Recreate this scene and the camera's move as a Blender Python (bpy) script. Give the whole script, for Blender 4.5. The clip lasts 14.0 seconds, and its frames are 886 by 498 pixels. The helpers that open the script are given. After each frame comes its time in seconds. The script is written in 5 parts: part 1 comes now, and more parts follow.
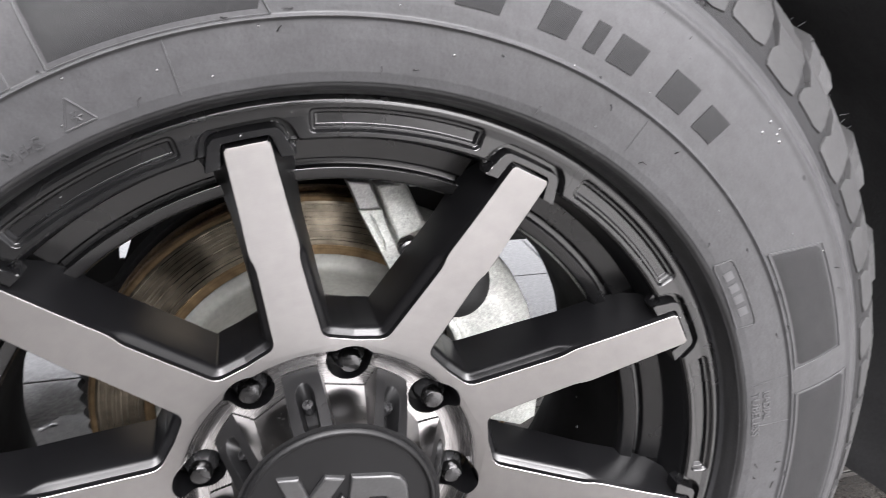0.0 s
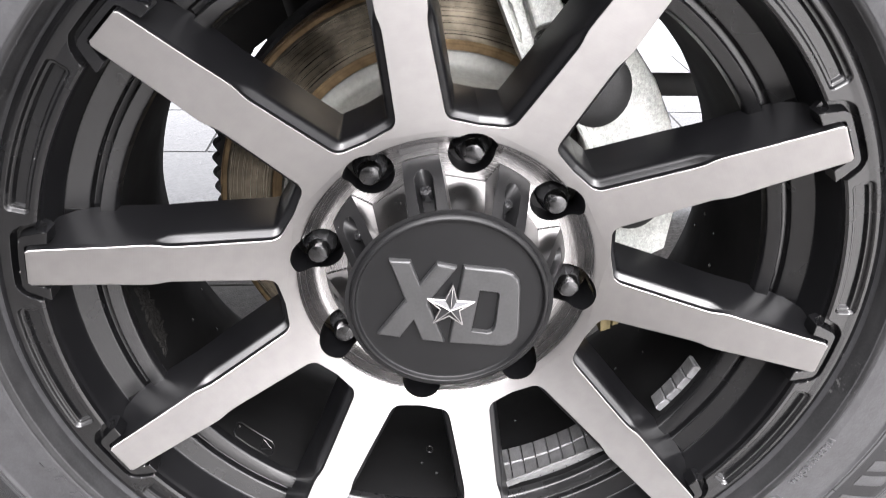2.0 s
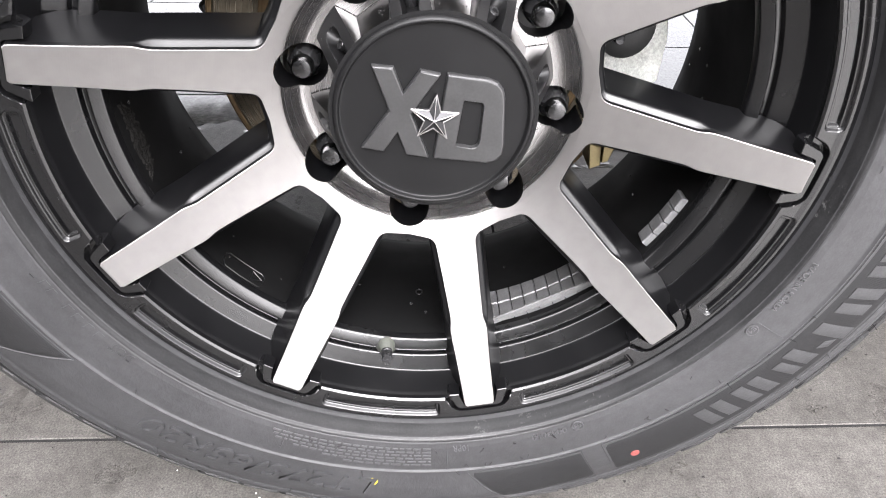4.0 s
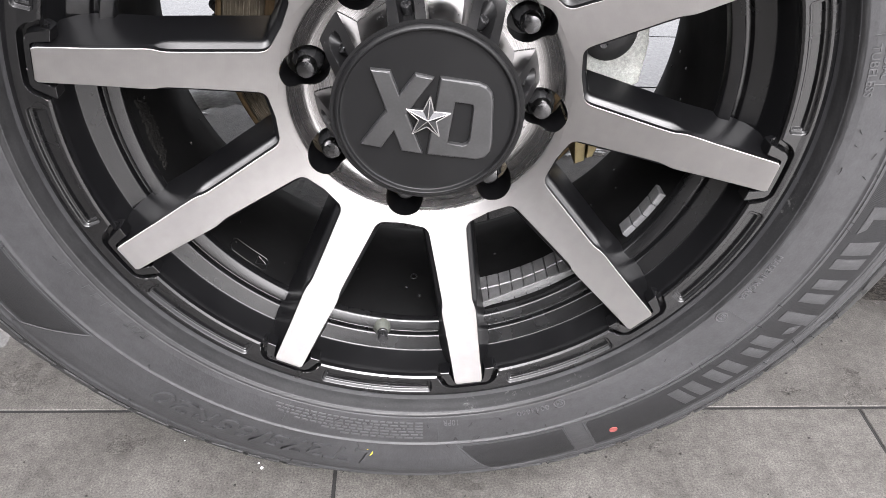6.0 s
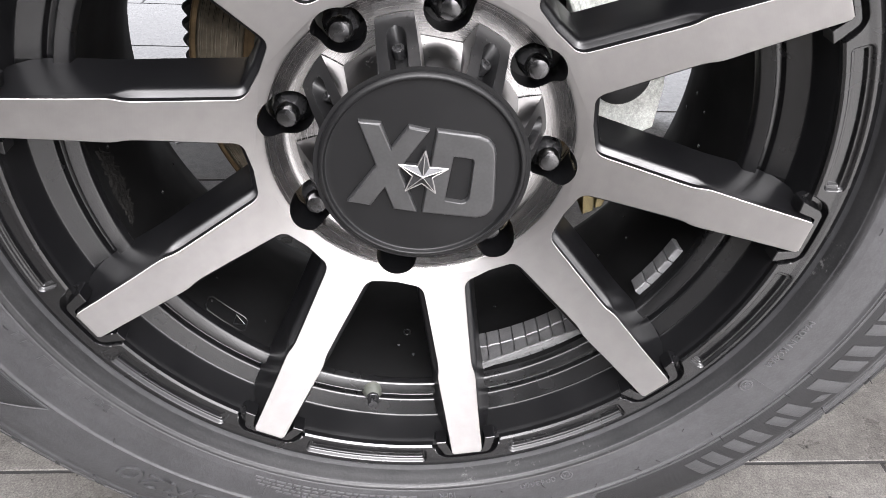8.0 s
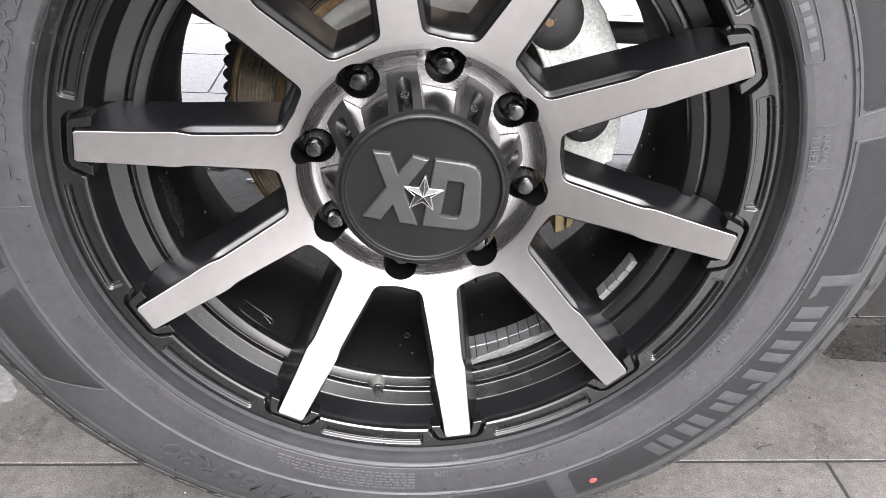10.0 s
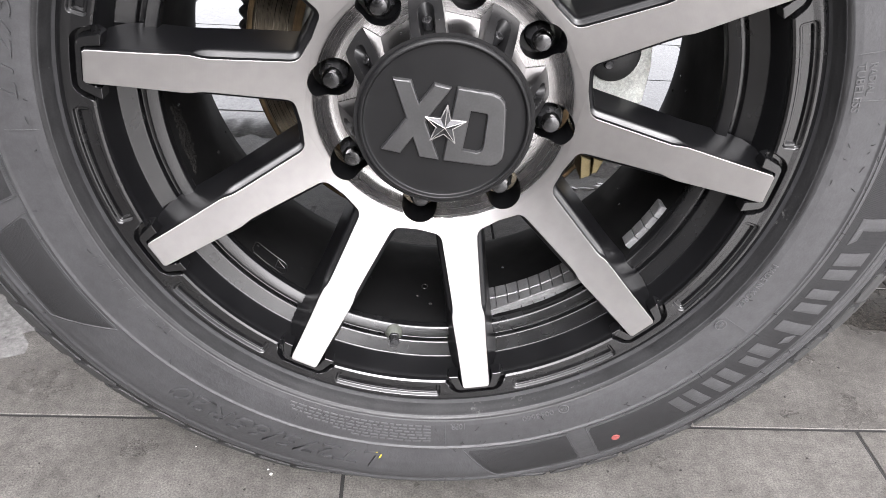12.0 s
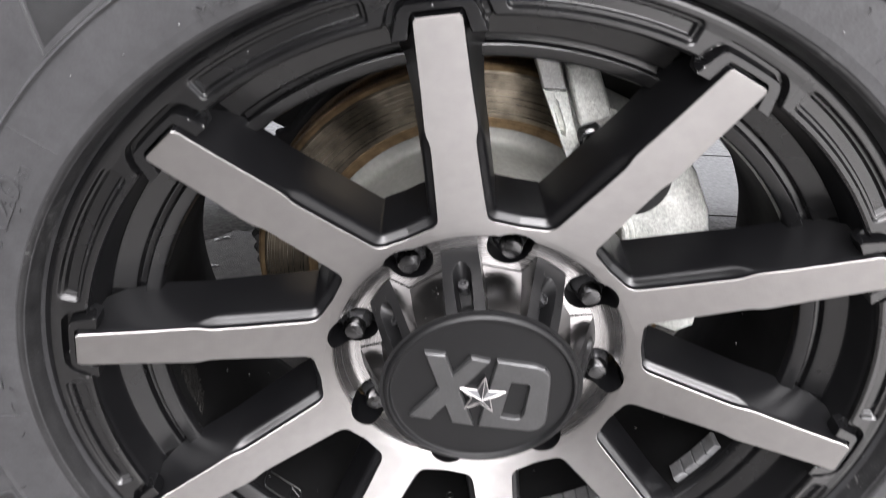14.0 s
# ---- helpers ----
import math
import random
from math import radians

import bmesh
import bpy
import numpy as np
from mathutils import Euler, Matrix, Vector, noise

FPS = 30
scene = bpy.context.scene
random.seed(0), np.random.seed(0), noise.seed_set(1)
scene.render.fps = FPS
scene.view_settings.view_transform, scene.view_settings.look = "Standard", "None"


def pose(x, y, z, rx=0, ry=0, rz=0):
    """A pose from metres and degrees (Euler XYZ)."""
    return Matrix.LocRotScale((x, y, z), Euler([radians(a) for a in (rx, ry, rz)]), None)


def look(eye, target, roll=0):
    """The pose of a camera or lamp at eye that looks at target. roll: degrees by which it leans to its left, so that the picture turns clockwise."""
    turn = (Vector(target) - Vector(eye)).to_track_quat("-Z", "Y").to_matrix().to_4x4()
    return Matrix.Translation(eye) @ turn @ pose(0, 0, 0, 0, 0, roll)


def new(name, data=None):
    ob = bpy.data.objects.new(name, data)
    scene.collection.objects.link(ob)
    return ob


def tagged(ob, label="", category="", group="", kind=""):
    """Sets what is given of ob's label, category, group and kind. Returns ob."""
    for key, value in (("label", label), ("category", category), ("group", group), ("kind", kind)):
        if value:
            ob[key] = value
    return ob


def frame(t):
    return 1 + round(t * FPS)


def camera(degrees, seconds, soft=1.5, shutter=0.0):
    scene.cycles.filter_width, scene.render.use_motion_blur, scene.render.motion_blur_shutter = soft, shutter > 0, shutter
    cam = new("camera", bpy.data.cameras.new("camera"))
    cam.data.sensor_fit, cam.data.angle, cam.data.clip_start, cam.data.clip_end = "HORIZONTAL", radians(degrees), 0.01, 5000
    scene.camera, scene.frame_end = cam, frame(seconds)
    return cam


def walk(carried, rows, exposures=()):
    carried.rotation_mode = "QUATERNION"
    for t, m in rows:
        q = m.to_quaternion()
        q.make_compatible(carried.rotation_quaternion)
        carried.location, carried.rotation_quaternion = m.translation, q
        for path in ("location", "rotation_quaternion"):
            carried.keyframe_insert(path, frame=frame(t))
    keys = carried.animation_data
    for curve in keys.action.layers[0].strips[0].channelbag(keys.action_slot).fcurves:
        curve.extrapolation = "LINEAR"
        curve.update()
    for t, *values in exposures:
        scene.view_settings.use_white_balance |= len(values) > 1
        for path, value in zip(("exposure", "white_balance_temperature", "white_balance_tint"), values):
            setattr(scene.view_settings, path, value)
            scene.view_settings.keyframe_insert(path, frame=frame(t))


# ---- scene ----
cam = camera(61.0, 14.0, soft=0.5, shutter=0.3)
PATH = [
    (0, (-0.0407, -0.3766, 0.7424), (0.1050, 0.1646, 0.5281), 1.12),
    (0.5, (-0.0368, -0.3728, 0.7408), (0.0445, 0.1705, 0.4994), 0.81),
    (1, (-0.0402, -0.3762, 0.7290), (0.0122, 0.1634, 0.4720), 1.00),
    (1.5, (-0.0320, -0.3742, 0.7036), (0.0064, 0.1578, 0.4290), 1.29),
    (2, (-0.0315, -0.3809, 0.6760), (0.0030, 0.1401, 0.3805), 1.55),
    (2.5, (-0.0298, -0.3909, 0.6555), (-0.0002, 0.1209, 0.3437), 1.61),
    (3, (-0.0290, -0.3981, 0.6321), (-0.0011, 0.1047, 0.3059), 1.65),
    (3.5, (-0.0244, -0.4078, 0.6222), (0.0048, 0.0888, 0.2868), 1.76),
    (4, (-0.0170, -0.4182, 0.6146), (0.0116, 0.0719, 0.2696), 1.79),
    (4.2, (-0.0179, -0.4236, 0.6073), (0.0106, 0.0657, 0.2613), 1.77),
    (6.3, (-0.0124, -0.4483, 0.6450), (0.0168, 0.0325, 0.2872), 2.72),
    (6.5, (-0.0138, -0.4389, 0.6322), (0.0168, 0.0460, 0.2801), 2.65),
    (7, (-0.0142, -0.3919, 0.6191), (0.0160, 0.0934, 0.2675), 2.70),
    (7.5, (-0.0151, -0.3633, 0.6393), (0.0166, 0.1209, 0.2863), 2.76),
    (8, (-0.0128, -0.3831, 0.6398), (0.0209, 0.1031, 0.2899), 2.86),
    (8.2, (-0.0170, -0.3957, 0.6298), (0.0178, 0.0920, 0.2821), 2.95),
    (10.3, (-0.0227, -0.5004, 0.6830), (0.0158, 0.0070, 0.3652), 3.44),
    (10.5, (-0.0256, -0.5038, 0.6733), (0.0121, 0.0038, 0.3557), 3.41),
    (11, (-0.0303, -0.5015, 0.6539), (0.0035, 0.0068, 0.3370), 3.45),
    (11.5, (-0.0260, -0.4942, 0.6362), (0.0038, 0.0120, 0.3154), 3.48),
    (12, (-0.0221, -0.4924, 0.6325), (0.0042, 0.0104, 0.3061), 3.52),
    (12.5, (-0.0222, -0.4930, 0.6342), (0.0016, 0.0083, 0.3054), 3.51),
    (13, (-0.0245, -0.4771, 0.6590), (-0.0029, 0.0241, 0.3299), 3.55),
    (13.5, (-0.0371, -0.4258, 0.7079), (-0.0134, 0.0755, 0.3791), 3.71),
    (14, (-0.0470, -0.3440, 0.7530), (-0.0245, 0.1490, 0.4340), 3.65),
]
walk(cam, [(t, look(eye, target, roll)) for t, eye, target, roll in PATH], exposures=((0, 2.24, 6380, 14), (1, 2.52, 6380, 14), (2, 2.52, 6380, 14), (3, 2.44, 6380, 14), (4, 2.47, 6380, 14), (6.5, 2.10, 6380, 14), (8, 2.18, 6380, 14), (11, 2.37, 6380, 14), (12, 2.22, 6380, 14), (13, 2.08, 6380, 14), (14, 2.10, 6380, 14)))

# ---- light ----
world = bpy.data.worlds.new("overcast_sky")
scene.world = world
world.use_nodes = True
wn = world.node_tree
sky = wn.nodes.new("ShaderNodeTexSky")
sky.sky_type = "NISHITA"
sky.sun_disc = False
sky.sun_elevation = radians(44)
sky.sun_rotation = radians(176)
sky.air_density, sky.dust_density, sky.ozone_density = 1.0, 6.0, 1.0
soft_sky = wn.nodes.new("ShaderNodeHueSaturation")
soft_sky.inputs["Saturation"].default_value = 0.07
wn.links.new(sky.outputs["Color"], soft_sky.inputs["Color"])
wn.links.new(soft_sky.outputs["Color"], wn.nodes["Background"].inputs["Color"])
wn.nodes["Background"].inputs["Strength"].default_value = 0.15

sun_data = bpy.data.lights.new("sun", "SUN")
sun_data.energy, sun_data.angle, sun_data.color = 1.25, radians(95), (1.0, 0.97, 0.94)
sun = new("sun", sun_data)
sun.matrix_world = look((0.25, -3.3, 3.3), (0, 0, 0))


# ---- materials ----
def material(name, color, rough=0.5, metal=0.0, vary=0.15, scale=30.0, bump=0.0, bump_scale=400.0, coat=0.0, rough_vary=0.1,
             tint=None, per_piece=0.0, specular=0.5, grain=0.0, grain_scale=900.0):
    """A painted, cast or rubber surface: two scales of tone, a broken gloss and a fine relief."""
    m = bpy.data.materials.new(name)
    m.use_nodes = True
    t = m.node_tree
    b = t.nodes["Principled BSDF"]
    geo = t.nodes.new("ShaderNodeNewGeometry")
    big, small = t.nodes.new("ShaderNodeTexNoise"), t.nodes.new("ShaderNodeTexNoise")
    big.inputs["Scale"].default_value, small.inputs["Scale"].default_value = scale, scale * 9
    big.inputs["Detail"].default_value, small.inputs["Detail"].default_value = 5, 4
    both = t.nodes.new("ShaderNodeMath")
    both.operation = "ADD"
    ramp = t.nodes.new("ShaderNodeMapRange")
    ramp.inputs["From Min"].default_value, ramp.inputs["From Max"].default_value = 0.7, 1.3
    ramp.inputs["To Min"].default_value, ramp.inputs["To Max"].default_value = 0, 1
    mix = t.nodes.new("ShaderNodeMix")
    mix.data_type = "RGBA"
    lo = [c * (1 - vary) for c in color]
    hi = [min(1, c * (1 + vary)) for c in (tint or color)]
    mix.inputs[6].default_value, mix.inputs[7].default_value = (*lo, 1), (*hi, 1)
    for n in (big, small):
        t.links.new(geo.outputs["Position"], n.inputs["Vector"])
    t.links.new(big.outputs["Fac"], both.inputs[0])
    t.links.new(small.outputs["Fac"], both.inputs[1])
    t.links.new(both.outputs[0], ramp.inputs["Value"])
    t.links.new(ramp.outputs["Result"], mix.inputs[0])
    last = mix.outputs[2]
    if grain:
        speck, spread, shade = t.nodes.new("ShaderNodeTexNoise"), t.nodes.new("ShaderNodeMapRange"), t.nodes.new("ShaderNodeHueSaturation")
        speck.inputs["Scale"].default_value, speck.inputs["Detail"].default_value, speck.inputs["Roughness"].default_value = grain_scale, 6, 0.75
        spread.inputs["From Min"].default_value, spread.inputs["From Max"].default_value = 0.3, 0.7
        spread.inputs["To Min"].default_value, spread.inputs["To Max"].default_value = 1 - grain, 1 + grain
        t.links.new(geo.outputs["Position"], speck.inputs["Vector"])
        t.links.new(speck.outputs["Fac"], spread.inputs["Value"])
        t.links.new(spread.outputs["Result"], shade.inputs["Value"])
        t.links.new(last, shade.inputs["Color"])
        last = shade.outputs["Color"]
    if per_piece:
        info, hsv = t.nodes.new("ShaderNodeObjectInfo"), t.nodes.new("ShaderNodeHueSaturation")
        rng = t.nodes.new("ShaderNodeMapRange")
        rng.inputs["To Min"].default_value, rng.inputs["To Max"].default_value = 1 - per_piece, 1 + per_piece
        t.links.new(info.outputs["Random"], rng.inputs["Value"])
        t.links.new(rng.outputs["Result"], hsv.inputs["Value"])
        t.links.new(last, hsv.inputs["Color"])
        last = hsv.outputs["Color"]
    t.links.new(last, b.inputs["Base Color"])
    rr = t.nodes.new("ShaderNodeMapRange")
    rr.inputs["To Min"].default_value, rr.inputs["To Max"].default_value = max(0.02, rough - rough_vary), min(1, rough + rough_vary)
    rr.inputs["From Min"].default_value, rr.inputs["From Max"].default_value = 0.3, 0.7
    t.links.new(big.outputs["Fac"], rr.inputs["Value"])
    t.links.new(rr.outputs["Result"], b.inputs["Roughness"])
    b.inputs["Metallic"].default_value = metal
    b.inputs["Coat Weight"].default_value = coat
    b.inputs["Coat Roughness"].default_value = 0.2
    b.inputs["Specular IOR Level"].default_value = specular
    if bump:
        fine, bp = t.nodes.new("ShaderNodeTexNoise"), t.nodes.new("ShaderNodeBump")
        fine.inputs["Scale"].default_value, fine.inputs["Detail"].default_value = bump_scale, 6
        bp.inputs["Strength"].default_value, bp.inputs["Distance"].default_value = bump, 0.002
        t.links.new(geo.outputs["Position"], fine.inputs["Vector"])
        t.links.new(fine.outputs["Fac"], bp.inputs["Height"])
        t.links.new(bp.outputs["Normal"], b.inputs["Normal"])
    return m


def from_axle(t):
    """Nodes: the vector from the axle, and its length."""
    geo, sub, mul, ln = (t.nodes.new(n) for n in ("ShaderNodeNewGeometry", "ShaderNodeVectorMath", "ShaderNodeVectorMath", "ShaderNodeVectorMath"))
    sub.operation, mul.operation, ln.operation = "SUBTRACT", "MULTIPLY", "LENGTH"
    sub.inputs[1].default_value, mul.inputs[1].default_value = (0, 0, ZC), (1, 0, 1)
    t.links.new(geo.outputs["Position"], sub.inputs[0])
    t.links.new(sub.outputs[0], mul.inputs[0])
    t.links.new(mul.outputs[0], ln.inputs[0])
    return geo, mul.outputs[0], ln.outputs["Value"]


def turned_metal(name, color, rough, grooves, depth, anisotropy, vary=0.06, coat=0.3):
    """Metal turned on a lathe about the axle: fine rings, gloss drawn out along them."""
    m = material(name, color, rough, 1.0, vary, 12, coat=coat, rough_vary=0.05)
    t = m.node_tree
    b = t.nodes["Principled BSDF"]
    geo, flat, radius = from_axle(t)
    ring, rng = t.nodes.new("ShaderNodeTexNoise"), t.nodes.new("ShaderNodeMapRange")
    ring.noise_dimensions = "1D"
    ring.inputs["Scale"].default_value, ring.inputs["Detail"].default_value = grooves, 3
    rng.inputs["From Min"].default_value, rng.inputs["From Max"].default_value = 0.3, 0.7
    rng.inputs["To Min"].default_value, rng.inputs["To Max"].default_value = rough - depth, rough + depth
    t.links.new(radius, ring.inputs["W"])
    t.links.new(ring.outputs["Fac"], rng.inputs["Value"])
    t.links.new(rng.outputs["Result"], b.inputs["Roughness"])
    t.links.new(flat, b.inputs["Tangent"])
    b.inputs["Anisotropic"].default_value = anisotropy
    return m


ZC = 0.412          # height of the axle
PHASE = 27.46        # a spoke every 36 degrees from here

MACHINED = turned_metal("machined_aluminium", (0.368, 0.356, 0.350), 0.48, 1500, 0.02, 0.6)
SMOKED = turned_metal("smoked_chrome", (0.085, 0.083, 0.082), 0.30, 700, 0.005, 0.0, coat=0.2)
DISH = turned_metal("smoked_turned_aluminium", (0.62, 0.605, 0.60), 0.27, 1200, 0.006, 0.5)
ROTOR = turned_metal("worn_rotor_iron", (0.26, 0.225, 0.175), 0.34, 900, 0.14, 0.7, vary=0.45, coat=0.0)
RUST = turned_metal("rusted_iron", (0.20, 0.14, 0.08), 0.55, 700, 0.12, 0.3, vary=0.5, coat=0.0)
RUST_EDGE = material("flaked_rust", (0.13, 0.085, 0.05), 0.8, 0.1, 0.5, 90, bump=0.5, tint=(0.20, 0.13, 0.07))
HAT = material("grey_coated_iron", (0.20, 0.20, 0.185), 0.55, 0.4, 0.15, 30, bump=0.1)
PAINT = material("satin_black_paint", (0.0030, 0.0030, 0.0034), 0.33, 0.0, 0.1, 25, bump=0.010, bump_scale=900, coat=0.0, rough_vary=0.05, specular=0.45)
SATIN = material("satin_black_lacquer", (0.0032, 0.0032, 0.0035), 0.25, 0.0, 0.12, 30, bump=0.015, bump_scale=1100, coat=0.0, rough_vary=0.05, specular=0.8)
# darker, duller copy of the black paint: the barrel's shade is in its colour
PAINT_SHADED = material("shaded_barrel_paint", (0.0020, 0.0020, 0.0021), 0.68, 0.0, 0.35, 18, bump=0.02, bump_scale=300, rough_vary=0.08, specular=0.12)
CAP_BLACK = material("matt_black_cap", (0.005, 0.005, 0.0053), 0.42, 0.0, 0.1, 40, bump=0.02, bump_scale=1200, rough_vary=0.04, specular=0.28)
EMBLEM = material("grey_emblem_paint", (0.085, 0.085, 0.086), 0.33, 0.75, 0.1, 60, rough_vary=0.05)
STAR = material("gunmetal_star", (0.066, 0.066, 0.068), 0.56, 0.95, 0.1, 90, rough_vary=0.05)
STEEL = material("bright_steel", (0.11, 0.11, 0.112), 0.27, 1.0, 0.1, 90, rough_vary=0.08)
BLACK_STEEL = material("black_chromed_steel", (0.05, 0.05, 0.052), 0.25, 0.7, 0.2, 80, rough_vary=0.08)
RUBBER = material("tyre_rubber", (0.030, 0.030, 0.0314), 0.54, 0.0, 0.20, 14, bump=0.14, bump_scale=420, rough_vary=0.08, specular=0.42, grain=0.14, grain_scale=700)
RUBBER_DARK = material("dark_ribbed_rubber", (0.011, 0.011, 0.0116), 0.66, 0.0, 0.15, 22, bump=0.15, bump_scale=900, specular=0.3)
RUBBER_TREAD = material("tread_rubber", (0.023, 0.0228, 0.0232), 0.70, 0.0, 0.22, 26, bump=0.15, bump_scale=350, per_piece=0.12)
RUBBER_WET = material("wet_bead_rubber", (0.014, 0.014, 0.0145), 0.42, 0.0, 0.25, 60, bump=0.08, bump_scale=420, rough_vary=0.12, specular=0.35)
# pale grime smeared in broken patches over the wet bead
_t = RUBBER_WET.node_tree
_geo, _spot, _patch, _mul, _cut, _mix = (_t.nodes.new(n) for n in ("ShaderNodeNewGeometry", "ShaderNodeTexNoise", "ShaderNodeTexNoise", "ShaderNodeMath", "ShaderNodeMapRange", "ShaderNodeMix"))
_spot.inputs["Scale"].default_value, _spot.inputs["Detail"].default_value, _spot.inputs["Roughness"].default_value = 260.0, 7, 0.75
_patch.inputs["Scale"].default_value, _patch.inputs["Detail"].default_value = 16.0, 2
_mul.operation, _mix.data_type = "ADD", "RGBA"
_cut.inputs["From Min"].default_value, _cut.inputs["From Max"].default_value = 1.20, 1.32
for _n in (_spot, _patch):
    _t.links.new(_geo.outputs["Position"], _n.inputs["Vector"])
_t.links.new(_spot.outputs["Fac"], _mul.inputs[0])
_t.links.new(_patch.outputs["Fac"], _mul.inputs[1])
_t.links.new(_mul.outputs[0], _cut.inputs["Value"])
_t.links.new(_cut.outputs["Result"], _mix.inputs[0])
_body = _t.nodes["Principled BSDF"].inputs["Base Color"]
_t.links.new(_body.links[0].from_socket, _mix.inputs[6])
_mix.inputs[7].default_value = (0.075, 0.075, 0.074, 1)
_t.links.new(_mix.outputs[2], _body)
# fine moulded ribs
_t = RUBBER_DARK.node_tree
_wave, _soft, _geo = (_t.nodes.new(n) for n in ("ShaderNodeTexWave", "ShaderNodeBump", "ShaderNodeNewGeometry"))
_wave.bands_direction, _wave.inputs["Scale"].default_value = "DIAGONAL", 620.0
_soft.inputs["Strength"].default_value, _soft.inputs["Distance"].default_value = 0.35, 0.0006
_t.links.new(_geo.outputs["Position"], _wave.inputs["Vector"])
_t.links.new(_wave.outputs["Fac"], _soft.inputs["Height"])
_t.links.new(_soft.outputs["Normal"], _t.nodes["Principled BSDF"].inputs["Normal"])
# paler copy of the tyre rubber, standing in for light on raised marks
RUBBER_MARK = material("relief_lit_rubber", (0.050, 0.050, 0.052), 0.5, 0.0, 0.12, 20, bump=0.05)
RED_DOT = material("red_paint_dot", (0.20, 0.045, 0.04), 0.85, 0.0, 0.25, 150)
YELLOW = material("yellow_crayon", (0.55, 0.45, 0.03), 0.7, 0.0, 0.3, 200)
CAST = material("cast_aluminium", (0.50, 0.51, 0.48), 0.5, 0.15, 0.28, 45, bump=0.45, bump_scale=420, rough_vary=0.12, grain=0.3, grain_scale=800)
CAST_DARK = material("brushed_cast_face", (0.40, 0.40, 0.39), 0.45, 0.6, 0.25, 70, bump=0.3, bump_scale=600)
BOOT = material("black_rubber_boot", (0.018, 0.018, 0.018), 0.5, 0.0, 0.2, 60, bump=0.1)
VALVE = material("aged_valve_rubber", (0.05, 0.053, 0.045), 0.55, 0.0, 0.25, 90, bump=0.1)
BRASS = material("yellow_zinc_fitting", (0.21, 0.172, 0.092), 0.4, 0.8, 0.25, 150, bump=0.1)
LEAD = material("zinc_weight", (0.20, 0.20, 0.204), 0.5, 0.75, 0.22, 160, bump=0.35, bump_scale=700, per_piece=0.1)
FOAM = material("white_adhesive_edge", (0.10, 0.10, 0.10), 0.6, 0.0, 0.4, 160, bump=0.6, bump_scale=500)
DIRT = material("dried_dirt", (0.0055, 0.0052, 0.0048), 0.9, 0.0, 0.5, 120, bump=0.8, bump_scale=300, specular=0.1)
PLASTIC = material("black_liner_plastic", (0.016, 0.016, 0.017), 0.7, 0.0, 0.3, 30, bump=0.4, bump_scale=260)
UNDER = material("underbody_black", (0.012, 0.012, 0.012), 0.8, 0.0, 0.3, 6)
GLINT = material("water_drop", (0.02, 0.02, 0.02), 0.05, 0.0, 0.0, 10, coat=1.0, rough_vary=0.0)
TILE = material("grey_porcelain_tile", (0.091, 0.086, 0.080), 0.34, 0.0, 0.36, 9, bump=0.32, bump_scale=420, per_piece=0.06, rough_vary=0.12, grain=0.8, grain_scale=480)
UNSEEN_GROUND = material("unseen_grey_ground", (0.20, 0.195, 0.186), 0.8, 0.0, 0.18, 3, bump=0.2, bump_scale=60, grain=0.15, grain_scale=120)
JOINT = material("dark_tile_joint", (0.016, 0.015, 0.015), 0.85, 0.0, 0.3, 80)


# ---- building helpers ----
def part(name, bm, mat, parent=None, label="", smooth=True):
    """Link a bmesh, in world coordinates, as one mesh object under a thing or under a part."""
    me = bpy.data.meshes.new(name)
    bm.normal_update()
    bm.to_mesh(me)
    bm.free()
    return part_mesh(name, me, mat, parent, label, smooth)


def part_mesh(name, me, mat, parent=None, label="", smooth=True):
    for m in mat if isinstance(mat, (list, tuple)) else (mat,):
        me.materials.append(m)
    if smooth:
        me.polygons.foreach_set("use_smooth", [True] * len(me.polygons))
        me.set_sharp_from_angle(angle=radians(32))
    ob = new(name, me)
    if parent:
        ob.parent = parent
        if parent.type == "EMPTY":
            ob.matrix_parent_inverse = Matrix.Translation(parent.location).inverted()
    if label:
        ob["label"] = label
    return ob


def thing(name, place, label, category, group="", kind=""):
    ob = new(name)
    ob.location = place
    return tagged(ob, label, category, group, kind)


def V(r, deg, y):
    """A point from its distance to the axle, its angle and its depth."""
    a = radians(deg)
    return Vector((r * math.cos(a), y, ZC + r * math.sin(a)))


def grid(bm, rows, closed=False, flip=False, mat=None):
    """Quads between rows of points; mat(i, j) gives the material."""
    vs = [[bm.verts.new(p) for p in row] for row in rows]
    n = len(vs[0])
    for i in range(len(vs) - 1):
        for j in range(n if closed else n - 1):
            k = (j + 1) % n
            q = [vs[i][j], vs[i][k], vs[i + 1][k], vs[i + 1][j]]
            f = bm.faces.new(q[::-1] if flip else q)
            if mat:
                f.material_index = mat(i, j)
    return vs


def lathe(bm, profile, steps=180, flip=False, shape=None):
    """Turn a profile of (radius, depth) about the axle."""
    rows = []
    for r, y in profile:
        row = [V(r, 360 * k / steps, y) for k in range(steps)]
        rows.append([shape(p) for p in row] if shape else row)
    return grid(bm, rows, True, flip)


def rounded(profile, cut=0.0015, steps=3):
    """Round the inner corners of a profile."""
    out = [profile[0]]
    for a, b, c in zip(profile, profile[1:], profile[2:]):
        a, b, c = Vector(a), Vector(b), Vector(c)
        d = min(cut, (a - b).length * 0.45, (c - b).length * 0.45)
        p, q = b + (a - b).normalized() * d, b + (c - b).normalized() * d
        for k in range(steps + 1):
            s = k / steps
            out.append(tuple(p * (1 - s) ** 2 + b * 2 * s * (1 - s) + q * s * s))
    return out + [profile[-1]]


